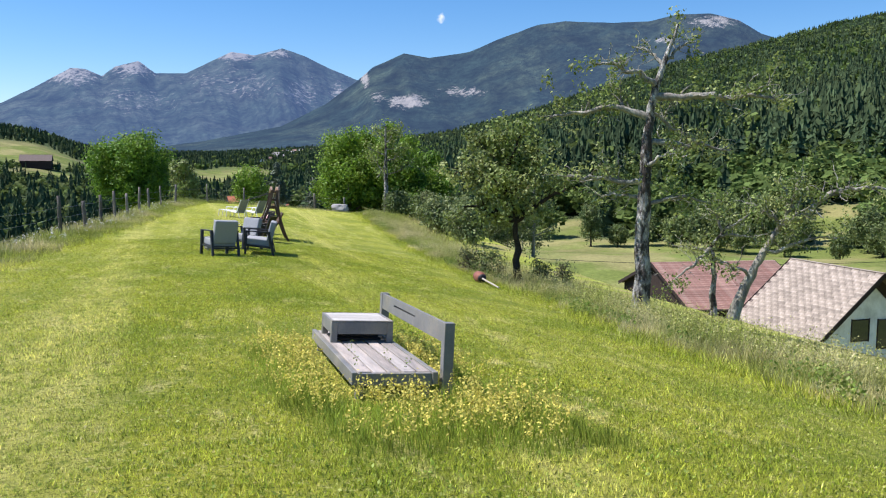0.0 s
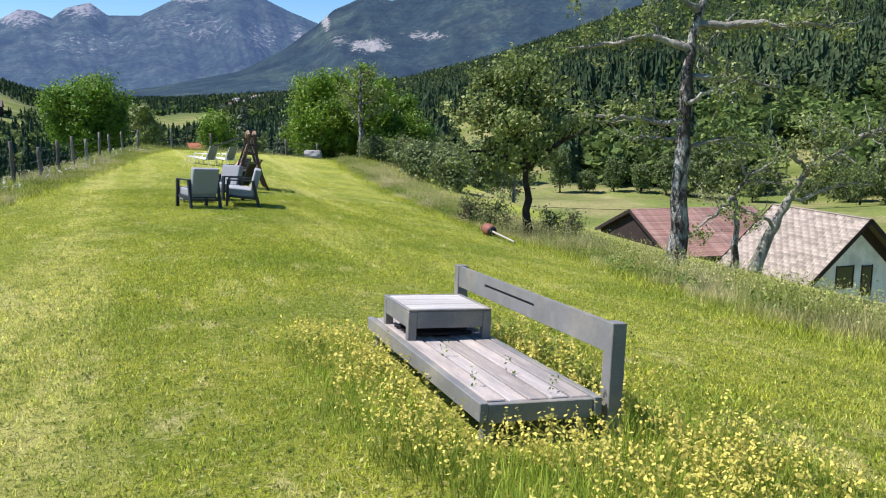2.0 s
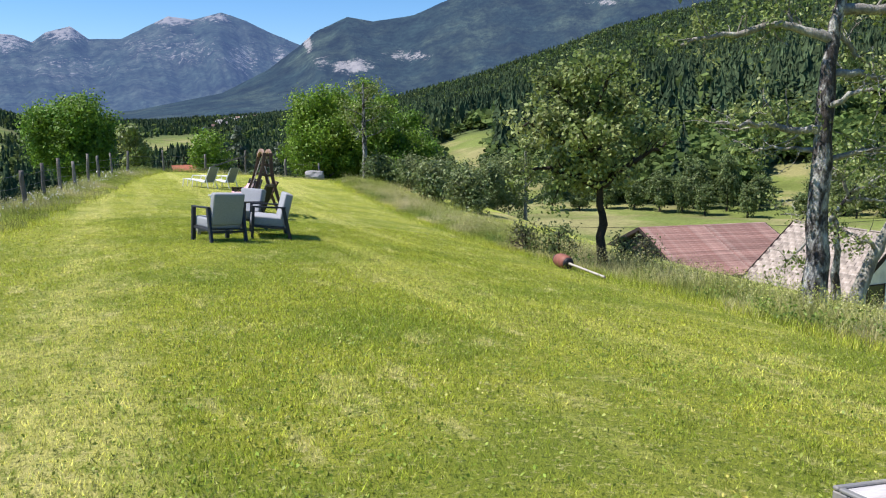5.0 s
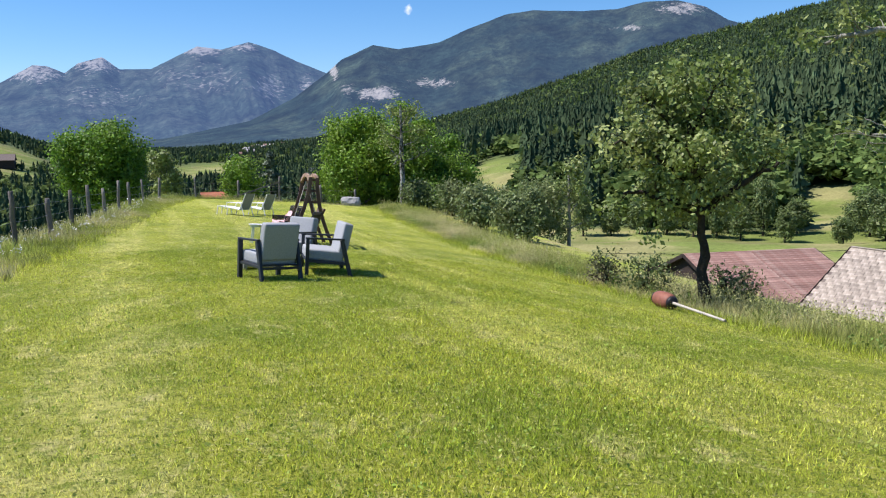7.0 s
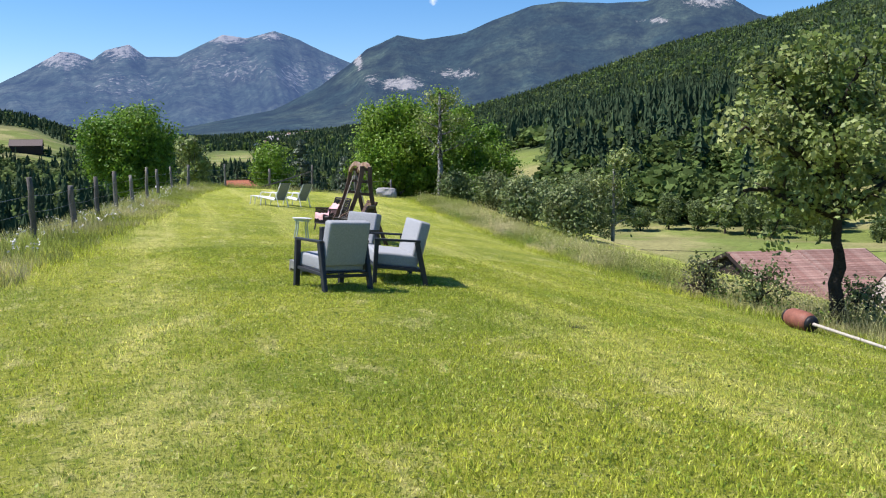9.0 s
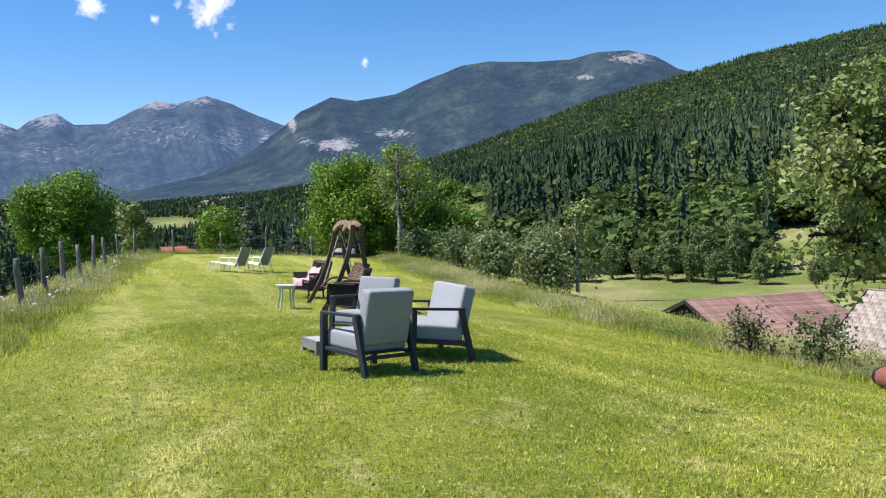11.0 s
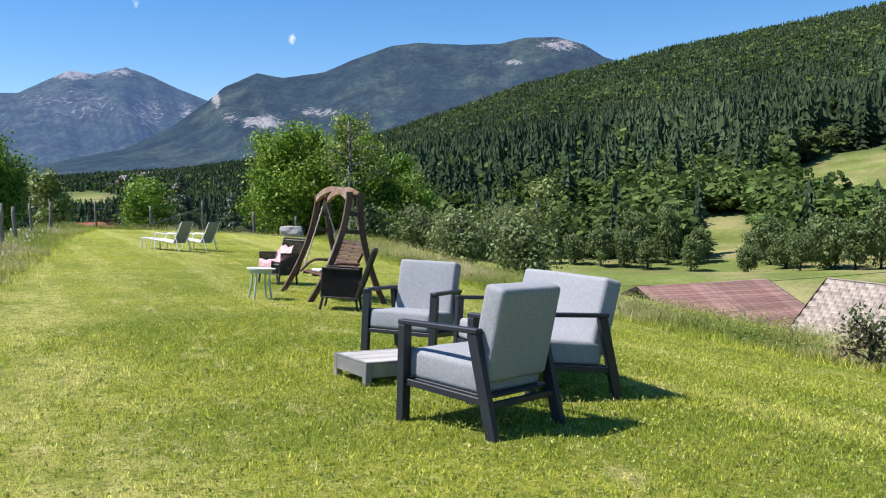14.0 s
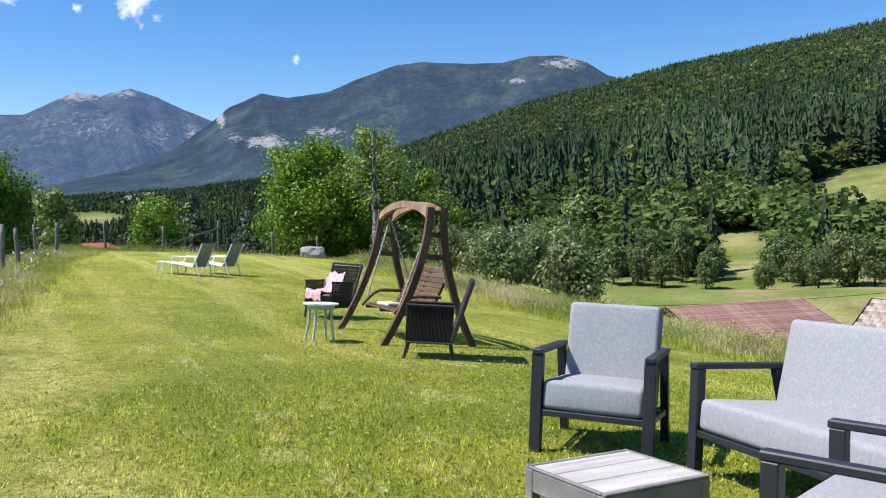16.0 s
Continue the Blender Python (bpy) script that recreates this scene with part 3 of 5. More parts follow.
def rest(x, y, turn=0.0, up=0.0, tilt=True):
    """A pose on the ground at x, y, leaning with the ground."""
    z = ground_at(x, y)
    gx = (ground_at(x + 0.5, y) - ground_at(x - 0.5, y))
    gy = (ground_at(x, y + 0.5) - ground_at(x, y - 0.5))
    n = Vector((-gx, -gy, 1)).normalized() if tilt else Vector((0, 0, 1))
    q = Vector((0, 0, 1)).rotation_difference(n).to_matrix().to_4x4()
    return Matrix.Translation((x, y, z + up)) @ q @ pose(0, 0, 0, 0, 0, turn)


def thing(name, m, label, category, group=""):
    e = new(name)
    e.empty_display_size = 0.2
    e.matrix_world = m
    return tagged(e, label, category, group)


# ---------------------------------------------------------------- garden seats
def cushion(name, c, s, parent, rot=(0, 0, 0), puff=0.02, label=""):
    bm = bmesh.new()
    bmesh.ops.create_cube(bm, size=1, matrix=Matrix.Diagonal((*s, 1)))
    bmesh.ops.bevel(bm, geom=bm.edges[:], offset=0.035, segments=4, affect="EDGES", profile=0.5)
    bmesh.ops.subdivide_edges(bm, edges=[e for e in bm.edges if e.calc_length() > 0.2], cuts=5, use_grid_fill=True)
    m = pose(*c, *rot)
    for v in bm.verts:
        u = Vector((v.co.x / s[0] * 2, v.co.y / s[1] * 2, v.co.z / s[2] * 2))
        k = max(0, 1 - u.x ** 2) * max(0, 1 - u.y ** 2) if abs(u.z) > 0.8 else 0
        v.co.z += math.copysign(puff * k, v.co.z) + 0.004 * noise.noise(v.co * 9)
    bm.transform(m)
    ob = part(name, bm, M_FABRIC, parent, label)
    ob.data.polygons.foreach_set("use_smooth", [True] * len(ob.data.polygons))
    return ob


def lounge_seat(name, m, width, label, category, group):
    e = thing(name, m, label, category, group)
    hw = width / 2 - 0.03
    for s in (-1, 1):
        x = s * hw
        beam_part("front_leg", (x, 0.365, -0.03), (x, 0.365, 0.645), 0.062, 0.075, M_METAL, e)
        beam_part("rear_leg", (x, -0.42, -0.03), (x, -0.235, 0.645), 0.055, 0.075, M_METAL, e)
        box_part("armrest", (x, 0.06, 0.662), (0.068, 0.69, 0.034), M_METAL, e, bevel=0.006)
        beam_part("side_rail", (x, 0.36, 0.262), (x, -0.35, 0.222), 0.03, 0.045, M_METAL, e)
    beam_part("front_rail", (-hw, 0.365, 0.262), (hw, 0.365, 0.262), 0.045, 0.04, M_METAL, e)
    beam_part("rear_rail", (-hw, -0.36, 0.20), (hw, -0.36, 0.20), 0.045, 0.04, M_METAL, e)
    box_part("seat_base", (0, 0.0, 0.262), (width - 0.12, 0.66, 0.02), M_METAL, e, rot=(3, 0, 0))
    cushion("seat_cushion", (0, 0.05, 0.365), (width - 0.13, 0.66, 0.19), e, (3, 0, 0))
    cushion("back_cushion", (0, -0.30, 0.645), (width - 0.14, 0.165, 0.62), e, (11, 0, 0), 0.0)
    return e


lounge_seat("garden_armchair", rest(-6.045, 22.225, 38.5), 0.79, "dark metal garden armchair with grey cushions standing on the lawn", "armchair", "garden lounge seats")
lounge_seat("garden_armchair", rest(-6.10, 25.10, 147.5), 0.79, "dark metal garden armchair with grey cushions behind the low table", "armchair", "garden lounge seats")
lounge_seat("garden_sofa", rest(-5.29, 23.67, 100.5), 1.61, "two-seat dark metal garden sofa with pale grey cushions", "sofa", "garden lounge seats")


def low_table(m, w, d, h, label):
    e = thing("low_table", m, label, "table")
    for sx in (-1, 1):
        for sy in (-1, 1):
            box_part("leg", (sx * (w / 2 - 0.03), sy * (d / 2 - 0.03), (h - 0.004) / 2 - 0.01), (0.06, 0.06, h + 0.014), M_GREYPAINT, e)
    for s in (-1, 1):
        box_part("apron", (0, s * (d / 2 - 0.014), h - 0.062), (w - 0.122, 0.024, 0.115), M_GREYPAINT, e)
        box_part("apron", (s * (w / 2 - 0.014), 0, h - 0.062), (0.024, d - 0.122, 0.115), M_GREYPAINT, e)
        box_part("top_frame", (0, s * (d / 2 - 0.012), h + 0.004), (w, 0.026, 0.014), M_GREYPAINT, e)
        box_part("top_frame", (s * (w / 2 - 0.012), 0, h + 0.004), (0.026, d - 0.054, 0.014), M_GREYPAINT, e)
    k = 3
    for i in range(k):
        box_part("board", (0, (i - (k - 1) / 2) * (d - 0.06) / k, h - 0.001), (w - 0.056, (d - 0.06) / k - 0.008, 0.02), M_GREYWOOD_X, e)
    return e


M_GREYWOOD_X = material("weathered_pale_boards", (0.42, 0.41, 0.385), rough=0.8, var=0.2, scale=3, fine=45, bump=0.35, bump_dist=0.003, stretch=(0.7, 6, 6), second=(0.36, 0.33, 0.30), tint=0.12)
low_table(rest(-6.50, 23.82, 23), 0.74, 0.60, 0.185, "low grey table with weathered board top on the lawn")


def day_bench():
    """The weathered seat frame without cushions, half overgrown: a boarded deck, a back board on two posts."""
    e = thing("garden_bench", rest(-0.745, 7.36, 16.3), "weathered grey wooden bench without cushions, overgrown by yellow flowers", "bench")
    zt = 0.215
    for i in range(5):
        x = -0.205 + 0.120 * i
        box_part("board", (x + 0.03, random.uniform(0.075, 0.10), zt - 0.012 + random.uniform(-0.004, 0.004)), (0.104, 2.25, 0.024), M_GREYWOOD, e, rot=(0, random.uniform(-0.8, 0.8), 0), bevel=0.005)
    for s in (-1, 1):
        box_part("side_rail", (0.06 + s * 0.325, 0.09, zt - 0.045), (0.045, 2.36, 0.10), M_GREYPAINT, e, label="grey painted side rail")
        box_part("end_rail", (0.06, 0.09 + s * 1.15, zt - 0.055), (0.60, 0.04, 0.10), M_GREYPAINT, e)
    for sx in (-1, 1):
        for sy in (-1, 1):
            box_part("leg", (0.06 + sx * 0.27, 0.09 + sy * 1.09, 0.06), (0.06, 0.06, 0.26), M_GREYPAINT, e)
    for s in (-1, 1):
        box_part("back_post", (0.49, 0.15 + s * 1.19, 0.28), (0.085, 0.09, 0.66), M_GREYPAINT, e)
    bm = bmesh.new()
    for (y0, y1, z0, z1) in ((-0.995, 1.295, 0.545, 0.605), (-0.995, 1.295, 0.445, 0.525), (-0.995, -0.1, 0.525, 0.545), (0.75, 1.295, 0.525, 0.545)):
        box(bm, (0.47, (y0 + y1) / 2, (z0 + z1) / 2), (0.03, y1 - y0, z1 - z0), bevel=0)
    back = part("back_board", bm, M_GREYPAINT, e)
    # black strip added in the open slot, for the shade inside it
    box_part("slot_strip", (0.478, 0.325, 0.535), (0.010, 0.845, 0.019), M_BLACK, back, bevel=0, label="black strip set in the slot to give its shade")
    return e


day_bench()
_bench = rest(-0.745, 7.36, 16.3)
low_table(_bench @ pose(0.075, 0.72, 0.217), 0.60, 0.64, 0.20, "small grey wooden table standing on the bench deck")
bm = bmesh.new()
for i in range(5):
    box(bm, (0, (i - 2) * 0.075, 0.02 + 0.012 * (i % 2)), (0.46, 0.055, 0.022), (0, 0, random.uniform(-4, 4)), 0.004)
_slats = tagged(part("slat_bundle", bm, M_BLACK), "loose dark slats lying under the small table", "slats")
_slats.matrix_world = _bench @ pose(0.04, 0.68, 0.217, 0, 0, 4)


def side_table():
    e = thing("side_table", rest(-7.90, 30.92, 20), "small round pale green metal side table", "table")
    bm = bmesh.new()
    bmesh.ops.create_cone(bm, cap_ends=True, segments=36, radius1=0.235, radius2=0.24, depth=0.022, matrix=pose(0, 0, 0.50))
    part("tabletop", bm, M_WHITE_METAL, e, "white round top")
    bm = bmesh.new()
    bmesh.ops.create_cone(bm, cap_ends=True, segments=30, radius1=0.185, radius2=0.185, depth=0.06, matrix=pose(0, 0, 0.459))
    part("apron", bm, M_SAGE, e)
    for k in range(4):
        a = radians(45 + 90 * k)
        v, f = tube([(0.16 * math.cos(a), 0.16 * math.sin(a), 0.45), (0.165 * math.cos(a), 0.165 * math.sin(a), 0.25), (0.215 * math.cos(a), 0.215 * math.sin(a), -0.02)], [0.019, 0.019, 0.017], 8)
        np_part("leg", v, f, M_SAGE, e, smooth=True)


side_table()


def wicker_panel(w, h, thick, pitch=0.016):
    """Upright ribs with cross bands, in the plane x, z."""
    ps = []
    n = max(3, int(w / pitch))
    zs = np.linspace(0, h, 14)
    for i in range(n):
        x = -w / 2 + (i + 0.5) * w / n
        ys = 0.004 * np.where((np.arange(14) + i) % 2 == 0, 1, -1)
        ps.append(tube(np.stack([np.full(14, x), ys, zs], 1), np.full(14, w / n * 0.52), 4))
    for z in (0.0, h):
        ps.append(tube([(-w / 2, 0, z), (0, 0, z), (w / 2, 0, z)], [0.014] * 3, 6))
    return joined(ps)


def placed(vf, m):
    v, f = vf
    a = np.array(m)
    return v @ a[:3, :3].T + a[:3, 3], f


def wicker_chair(m, label):
    e = thing("wicker_armchair", m, label, "armchair", "wicker armchairs")
    for s in (-1, 1):
        np_part("side_panel", *placed(wicker_panel(0.56, 0.43, 0.03), pose(s * 0.30, 0.0, 0.20, 0, 0, 90)), M_WICKER, e)
        for y, lean in ((0.24, 0.05), (-0.25, -0.05)):
            beam_part("leg", (s * 0.27, y + lean, -0.03), (s * 0.28, y, 0.22), 0.035, 0.035, M_WICKER, e)
        box_part("armrest", (s * 0.30, 0.0, 0.64), (0.055, 0.57, 0.022), M_WICKER, e, bevel=0.008)
    np_part("front_panel", *placed(wicker_panel(0.55, 0.20, 0.03), pose(0, 0.27, 0.20)), M_WICKER, e)
    np_part("back_panel", *placed(wicker_panel(0.60, 0.74, 0.03), pose(0, -0.26, 0.20, 17, 0, 0)), M_WICKER, e)
    for s in (-1, 1):
        beam_part("back_post", (s * 0.30, -0.27, 0.22), (s * 0.33, -0.49, 0.95), 0.04, 0.05, M_WICKER, e, 0.01)
    beam_part("top_rail", (-0.33, -0.49, 0.95), (0.33, -0.49, 0.95), 0.04, 0.045, M_WICKER, e, 0.01)
    box_part("seat", (0, 0.0, 0.40), (0.54, 0.54, 0.05), M_WICKER, e, bevel=0.012)
    for o in e.children:
        if "panel" in o.name:
            tagged(o, "woven wicker strands", kind="stuff")
    return e


wicker_chair(rest(-6.62, 29.62, 80), "dark brown wicker armchair seen from its side on the lawn")
_wk = rest(-7.70, 34.45, 138)
wicker_chair(_wk, "dark wicker armchair with a pink towel on it")


def towel():
    """A towel thrown over seat and back."""
    u, v = np.meshgrid(np.linspace(-0.5, 0.5, 14), np.linspace(0, 1, 26), indexing="ij")
    s = v * 1.05
    y = np.where(s < 0.12, 0.30 - 0 * s, np.where(s < 0.55, 0.30 - (s - 0.12), -0.13 - (s - 0.55) * 0.45))
    z = np.where(s < 0.12, 0.30 + s, np.where(s < 0.55, 0.44 + 0 * s, 0.44 + (s - 0.55) * 0.62))
    x = u * (0.42 - 0.12 * np.sin(v * 3)) + 0.10
    w = 0.022 * np.sin(u * 21 + v * 5) + 0.016 * np.sin(u * 9 - v * 13)
    top = np.stack([x + w * 0.6, y + w * 0.5, z + w + 0.03], -1).reshape(-1, 3)
    f = grid_faces(14, 26)
    me = mesh_np("towel", np.concatenate([top, top - [0, 0, 0.012]]), np.concatenate([f, f[:, ::-1] + len(top)]), M_PINK, None, True)
    ob = tagged(new("towel", me), "crumpled pale pink towel on the wicker armchair", "towel")
    ob.matrix_world = _wk
    return ob


towel()


def lounger(m, label):
    e = thing("sun_lounger", m, label, "lounger", "sun loungers")
    for s in (-1, 1):
        x = s * 0.31
        for nm, pts in (("leg", [(x, 0.50, -0.02), (x, 0.44, 0.30)]), ("leg", [(x, -0.52, -0.02), (x, -0.30, 0.56)]), ("armrest", [(x, 0.47, 0.56), (x, -0.34, 0.57)]),
                        ("arm_post", [(x, 0.62, 0.27), (x, 0.47, 0.56)]), ("side_rail", [(x, 0.70, 0.36), (x, 0.1, 0.31), (x, -0.25, 0.27)]), ("back_rail", [(x, -0.25, 0.27), (x, -0.43, 0.66), (x, -0.56, 1.0)])):
            v, f = tube(np.repeat(np.array(pts, float), 1, 0), [0.019] * len(pts), 8)
            np_part(nm, v, f, M_WHITE_METAL, e, smooth=True)
    box_part("seat_cloth", (0, 0.22, 0.315), (0.60, 0.95, 0.012), M_WHITE_METAL, e, rot=(5, 0, 0), label="pale textile seat")
    box_part("back_cloth", (0, -0.41, 0.635), (0.60, 0.012, 0.80), M_MESHCLOTH, e, rot=(23, 0, 0), label="grey textile back")
    return e


lounger(rest(-11.45, 45.75, 60), "white-framed sun lounger with grey textile back on the lawn")
lounger(rest(-10.70, 46.85, 60), "white-framed sun lounger with grey back standing farther off")


def footstool():
    e = thing("footstool", rest(-12.25, 46.25, 78), "low white footstool beside the sun lounger", "stool")
    box_part("top", (0, 0, 0.36), (0.5, 0.5, 0.03), M_WHITE_METAL, e)
    for sx in (-1, 1):
        for sy in (-1, 1):
            beam_part("leg", (sx * 0.25, sy * 0.25, -0.02), (sx * 0.22, sy * 0.22, 0.35), 0.03, 0.03, M_WHITE_METAL, e)


footstool()


# ---------------------------------------------------------------- swing seat
def swing():
    e = thing("garden_swing", rest(-6.68, 31.75, 103.5), "red-brown wooden garden swing with slatted seat and arched top", "swing")
    hw, H = 1.02, 1.90

    def bowed(name, x, y0, parent):
        s = 1 if y0 > 0 else -1
        t = np.linspace(0, 1, 12)
        y = s * (0.095 + (abs(y0) - 0.095) * (1 - t) ** 1.9)
        pts = [(x, float(b), float(a) * H - 0.03) for a, b in zip(t, y)]
        bm_ = bmesh.new()
        rings = []
        for i, p in enumerate(pts):
            q = [Vector((p[0] + dx, p[1] + dy, p[2])) for dx, dy in ((-0.035, -0.05), (0.035, -0.05), (0.035, 0.05), (-0.035, 0.05))]
            rings.append([bm_.verts.new(v) for v in q])
        for a, b in zip(rings, rings[1:]):
            for k in range(4):
                bm_.faces.new((a[k], a[(k + 1) % 4], b[(k + 1) % 4], b[k]))
        bm_.faces.new(rings[0][::-1])
        bm_.faces.new(rings[-1])
        bmesh.ops.recalc_face_normals(bm_, faces=bm_.faces)
        return part(name, bm_, M_SWING, parent)

    for sx in (-1, 1):
        for y0 in (0.665, -0.665):
            bowed("bowed_leg", sx * hw, y0, e)
        for z, w in ((1.80, 0.20), (1.50, 0.20), (1.20, 0.26)):
            box_part("spacer", (sx * hw, 0, z), (0.05, w, 0.07), M_SWING, e)
    for y in (0.11, -0.11):
        bm_ = bmesh.new()
        t = np.linspace(-1, 1, 14)
        rings = []
        for u in t:
            z = 1.74 + 0.20 * (1 - u * u) ** 0.8
            rings.append([bm_.verts.new((u * (hw + 0.03), y + dy, z + dz)) for dy, dz in ((-0.03, -0.05), (0.03, -0.05), (0.03, 0.05), (-0.03, 0.05))])
        for a, b in zip(rings, rings[1:]):
            for k in range(4):
                bm_.faces.new((a[k], a[(k + 1) % 4], b[(k + 1) % 4], b[k]))
        bm_.faces.new(rings[0][::-1])
        bm_.faces.new(rings[-1])
        bmesh.ops.recalc_face_normals(bm_, faces=bm_.faces)
        part("arched_beam", bm_, M_SWING_PALE, e, "sun-bleached arched beam")
    seat = new("seat")
    seat.parent = e
    prof = [(0.36, 0.42), (0.28, 0.43), (0.20, 0.425), (0.12, 0.415), (0.04, 0.41), (-0.04, 0.415), (-0.10, 0.44), (-0.15, 0.51), (-0.185, 0.58), (-0.215, 0.65), (-0.245, 0.72), (-0.275, 0.79), (-0.305, 0.86), (-0.335, 0.93), (-0.36, 1.0)]
    for i, (y, z) in enumerate(prof):
        ang = 0 if i < 6 else 66
        box_part("slat", (0, y, z), (1.42, 0.062, 0.02), M_SWING, seat, rot=(-ang, 0, 0), bevel=0.003)
    for sx in (-1, 0, 1):
        beam_part("seat_bearer", (sx * 0.66, 0.38, 0.39), (sx * 0.66, -0.12, 0.39), 0.035, 0.05, M_SWING, seat)
        beam_part("back_bearer", (sx * 0.66, -0.13, 0.40), (sx * 0.66, -0.40, 1.02), 0.035, 0.045, M_SWING, seat)
    for sx in (-1, 1):
        t = np.linspace(0, 1, 9)
        pts = np.stack([np.full(9, sx * 0.72), 0.42 - 0.68 * t, 0.40 + 0.24 * np.sin(np.clip(t * 2.2, 0, 1) * math.pi / 2)], 1)
        np_part("armrest", *tube(pts, [0.026] * 9, 8), M_SWING, seat, smooth=True)
        for y in (0.36, -0.34):
            top = (sx * 0.86, 0.0, 1.76)
            bot = (sx * 0.72, y, 0.46 if y > 0 else 0.78)
            n = 40
            pts = np.linspace(top, bot, n)
            pts[:, 0] += 0.006 * np.cos(np.arange(n) * 1.6)
            pts[:, 1] += 0.006 * np.sin(np.arange(n) * 1.6)
            np_part("rope", *tube(pts, [0.014] * n, 6), M_ROPE, e, "pale twisted rope", True)
    return e


swing()
bm = bmesh.new()
box(bm, (0, 0, 0), (0.34, 0.24, 0.05), (0, 0, 12), 0.02, 2)
_pad = tagged(part("seat_pad", bm, M_WHITE_METAL), "small pale folded cloth on the swing seat", "cloth")
_pad.matrix_world = rest(-6.68, 31.75, 103.5) @ pose(0.25, 0.15, 0.462)


# ---------------------------------------------------------------- the big mallet in the grass
def mallet():
    d = (Vector((1.55, 20.95, 0)) - Vector((1.05, 23.25, 0))).normalized()
    c = Vector((1.05, 23.3, 0))
    e = thing("giant_mallet", Matrix.Translation((c.x, c.y, ground_at(c.x, c.y))), "large red-brown mallet with a pale pole lying in the grass", "mallet")
    ax = Vector((d.x, d.y, -0.015)).normalized()
    q = ax.to_track_quat("Z", "X").to_matrix().to_4x4()
    prof = [(-0.27, 0.10), (-0.25, 0.135), (-0.16, 0.155), (0, 0.16), (0.15, 0.155), (0.24, 0.13), (0.26, 0.09)]
    t = np.array([p[0] for p in prof])
    P = np.array([list(ax * float(x) + Vector((0, 0, 0.15))) for x in t])
    np_part("head", *tube(P, [p[1] for p in prof], 20), M_TERRACOTTA, e, smooth=True)
    P = np.array([list(ax * x + Vector((0, 0, 0.15))) for x in (-0.33, -0.31, -0.25, -0.24)])
    np_part("cap", *tube(P, [0.02, 0.12, 0.138, 0.05], 20), M_BLACK, e, "black end cap", True)
    P = np.array([list(ax * x + Vector((0, 0, 0.15))) for x in (0.23, 0.25, 0.30, 0.31)])
    np_part("collar", *tube(P, [0.02, 0.128, 0.10, 0.03], 20), M_BLACK, e, "dark collar", True)
    end = ground_at(c.x + d.x * 1.95, c.y + d.y * 1.95) - ground_at(c.x, c.y) + 0.05
    P = np.array([[d.x * x, d.y * x, 0.15 + (end - 0.15) * (x - 0.28) / 1.67] for x in (0.28, 0.7, 1.1, 1.5, 1.95)])
    np_part("pole", *tube(P, [0.026, 0.025, 0.024, 0.024, 0.023], 10), M_PALEPOLE, e, "bleached wooden pole", True)


mallet()


# ---------------------------------------------------------------- fence
def fence():
    g = np.random.RandomState(4)
    e = thing("fence", Matrix.Identity(4), "old wire fence on grey uneven wooden posts", "fence")
    tops = []
    spots = [(-9.6, 10.2, 1.3), (-10.7, 15.5, 1.3), (-12.0, 21.8, 1.35), (-13.3, 28.6, 1.45), (-13.9, 32.0, 1.15), (-14.6, 35.3, 1.3), (-15.2, 38.3, 1.4), (-15.8, 41.4, 1.2), (-16.4, 44.6, 1.45), (-17.0, 47.9, 1.3),
             (-17.6, 51.6, 1.35), (-18.2, 56.2, 1.35), (-17.2, 60.4, 1.4), (-14.7, 61.2, 1.3), (-12.2, 61.6, 1.7), (-9.6, 61.8, 1.3), (-7.4, 61.9, 1.2)]
    for (x, y, h) in spots:
        z = ground_at(x, y)
        r = g.uniform(0.055, 0.085)
        lx, ly = g.uniform(-0.07, 0.07, 2)
        t = np.linspace(0, 1, 6)
        P = np.stack([x + lx * t + g.uniform(-0.02, 0.02, 6), y + ly * t + g.uniform(-0.02, 0.02, 6), z - 0.2 + (h + 0.2) * t], 1)
        P = np.concatenate([P, P[-1:] + [[0, 0, 0.005]]])
        np_part("post", *tube(P, [r, r, r * 0.95, r * 0.98, r * 0.9, r * 0.85, 0.002], 8), M_POST, e, smooth=True)
        tops.append((x, y, z, h))
    for k in (0.35, 0.7, 1.05):
        for a, b in zip(tops, tops[1:]):
            P = [(a[0] + (b[0] - a[0]) * u, a[1] + (b[1] - a[1]) * u, a[2] + k + (b[2] - a[2]) * u - 0.04 * math.sin(math.pi * u)) for u in (0, 0.25, 0.5, 0.75, 1)]
            np_part("wire", *tube(P, [0.004] * 5, 4), M_WIRE, e)
    beam_part("leaning_pole", (-15.6, 61.0, ground_at(-15.6, 61)), (-12.1, 61.5, ground_at(-12, 61.5) + 1.35), 0.09, 0.09, M_POST, e)


fence()


# ---------------------------------------------------------------- buildings
M_REDROOF = material("faded_red_metal_roof", (0.25, 0.135, 0.105), rough=0.6, var=0.18, scale=0.7, fine=9, bump=0.1, bump_dist=0.01, second=(0.36, 0.25, 0.20), tint=0.22)
M_SHINGLE = material("weathered_roof_shingle", (0.29, 0.245, 0.20), rough=0.9, var=0.25, scale=2, fine=20, bump=0.3, bump_dist=0.01, tint=0.22, second=(0.34, 0.295, 0.25))
M_ROOFBASE = material("roof_boarding", (0.15, 0.12, 0.105), rough=0.9, var=0.2, bump=0.1)
M_DARKWOOD = material("dark_brown_boards", (0.035, 0.024, 0.020), rough=0.8, var=0.3, scale=1.5, fine=20, bump=0.3, bump_dist=0.01)
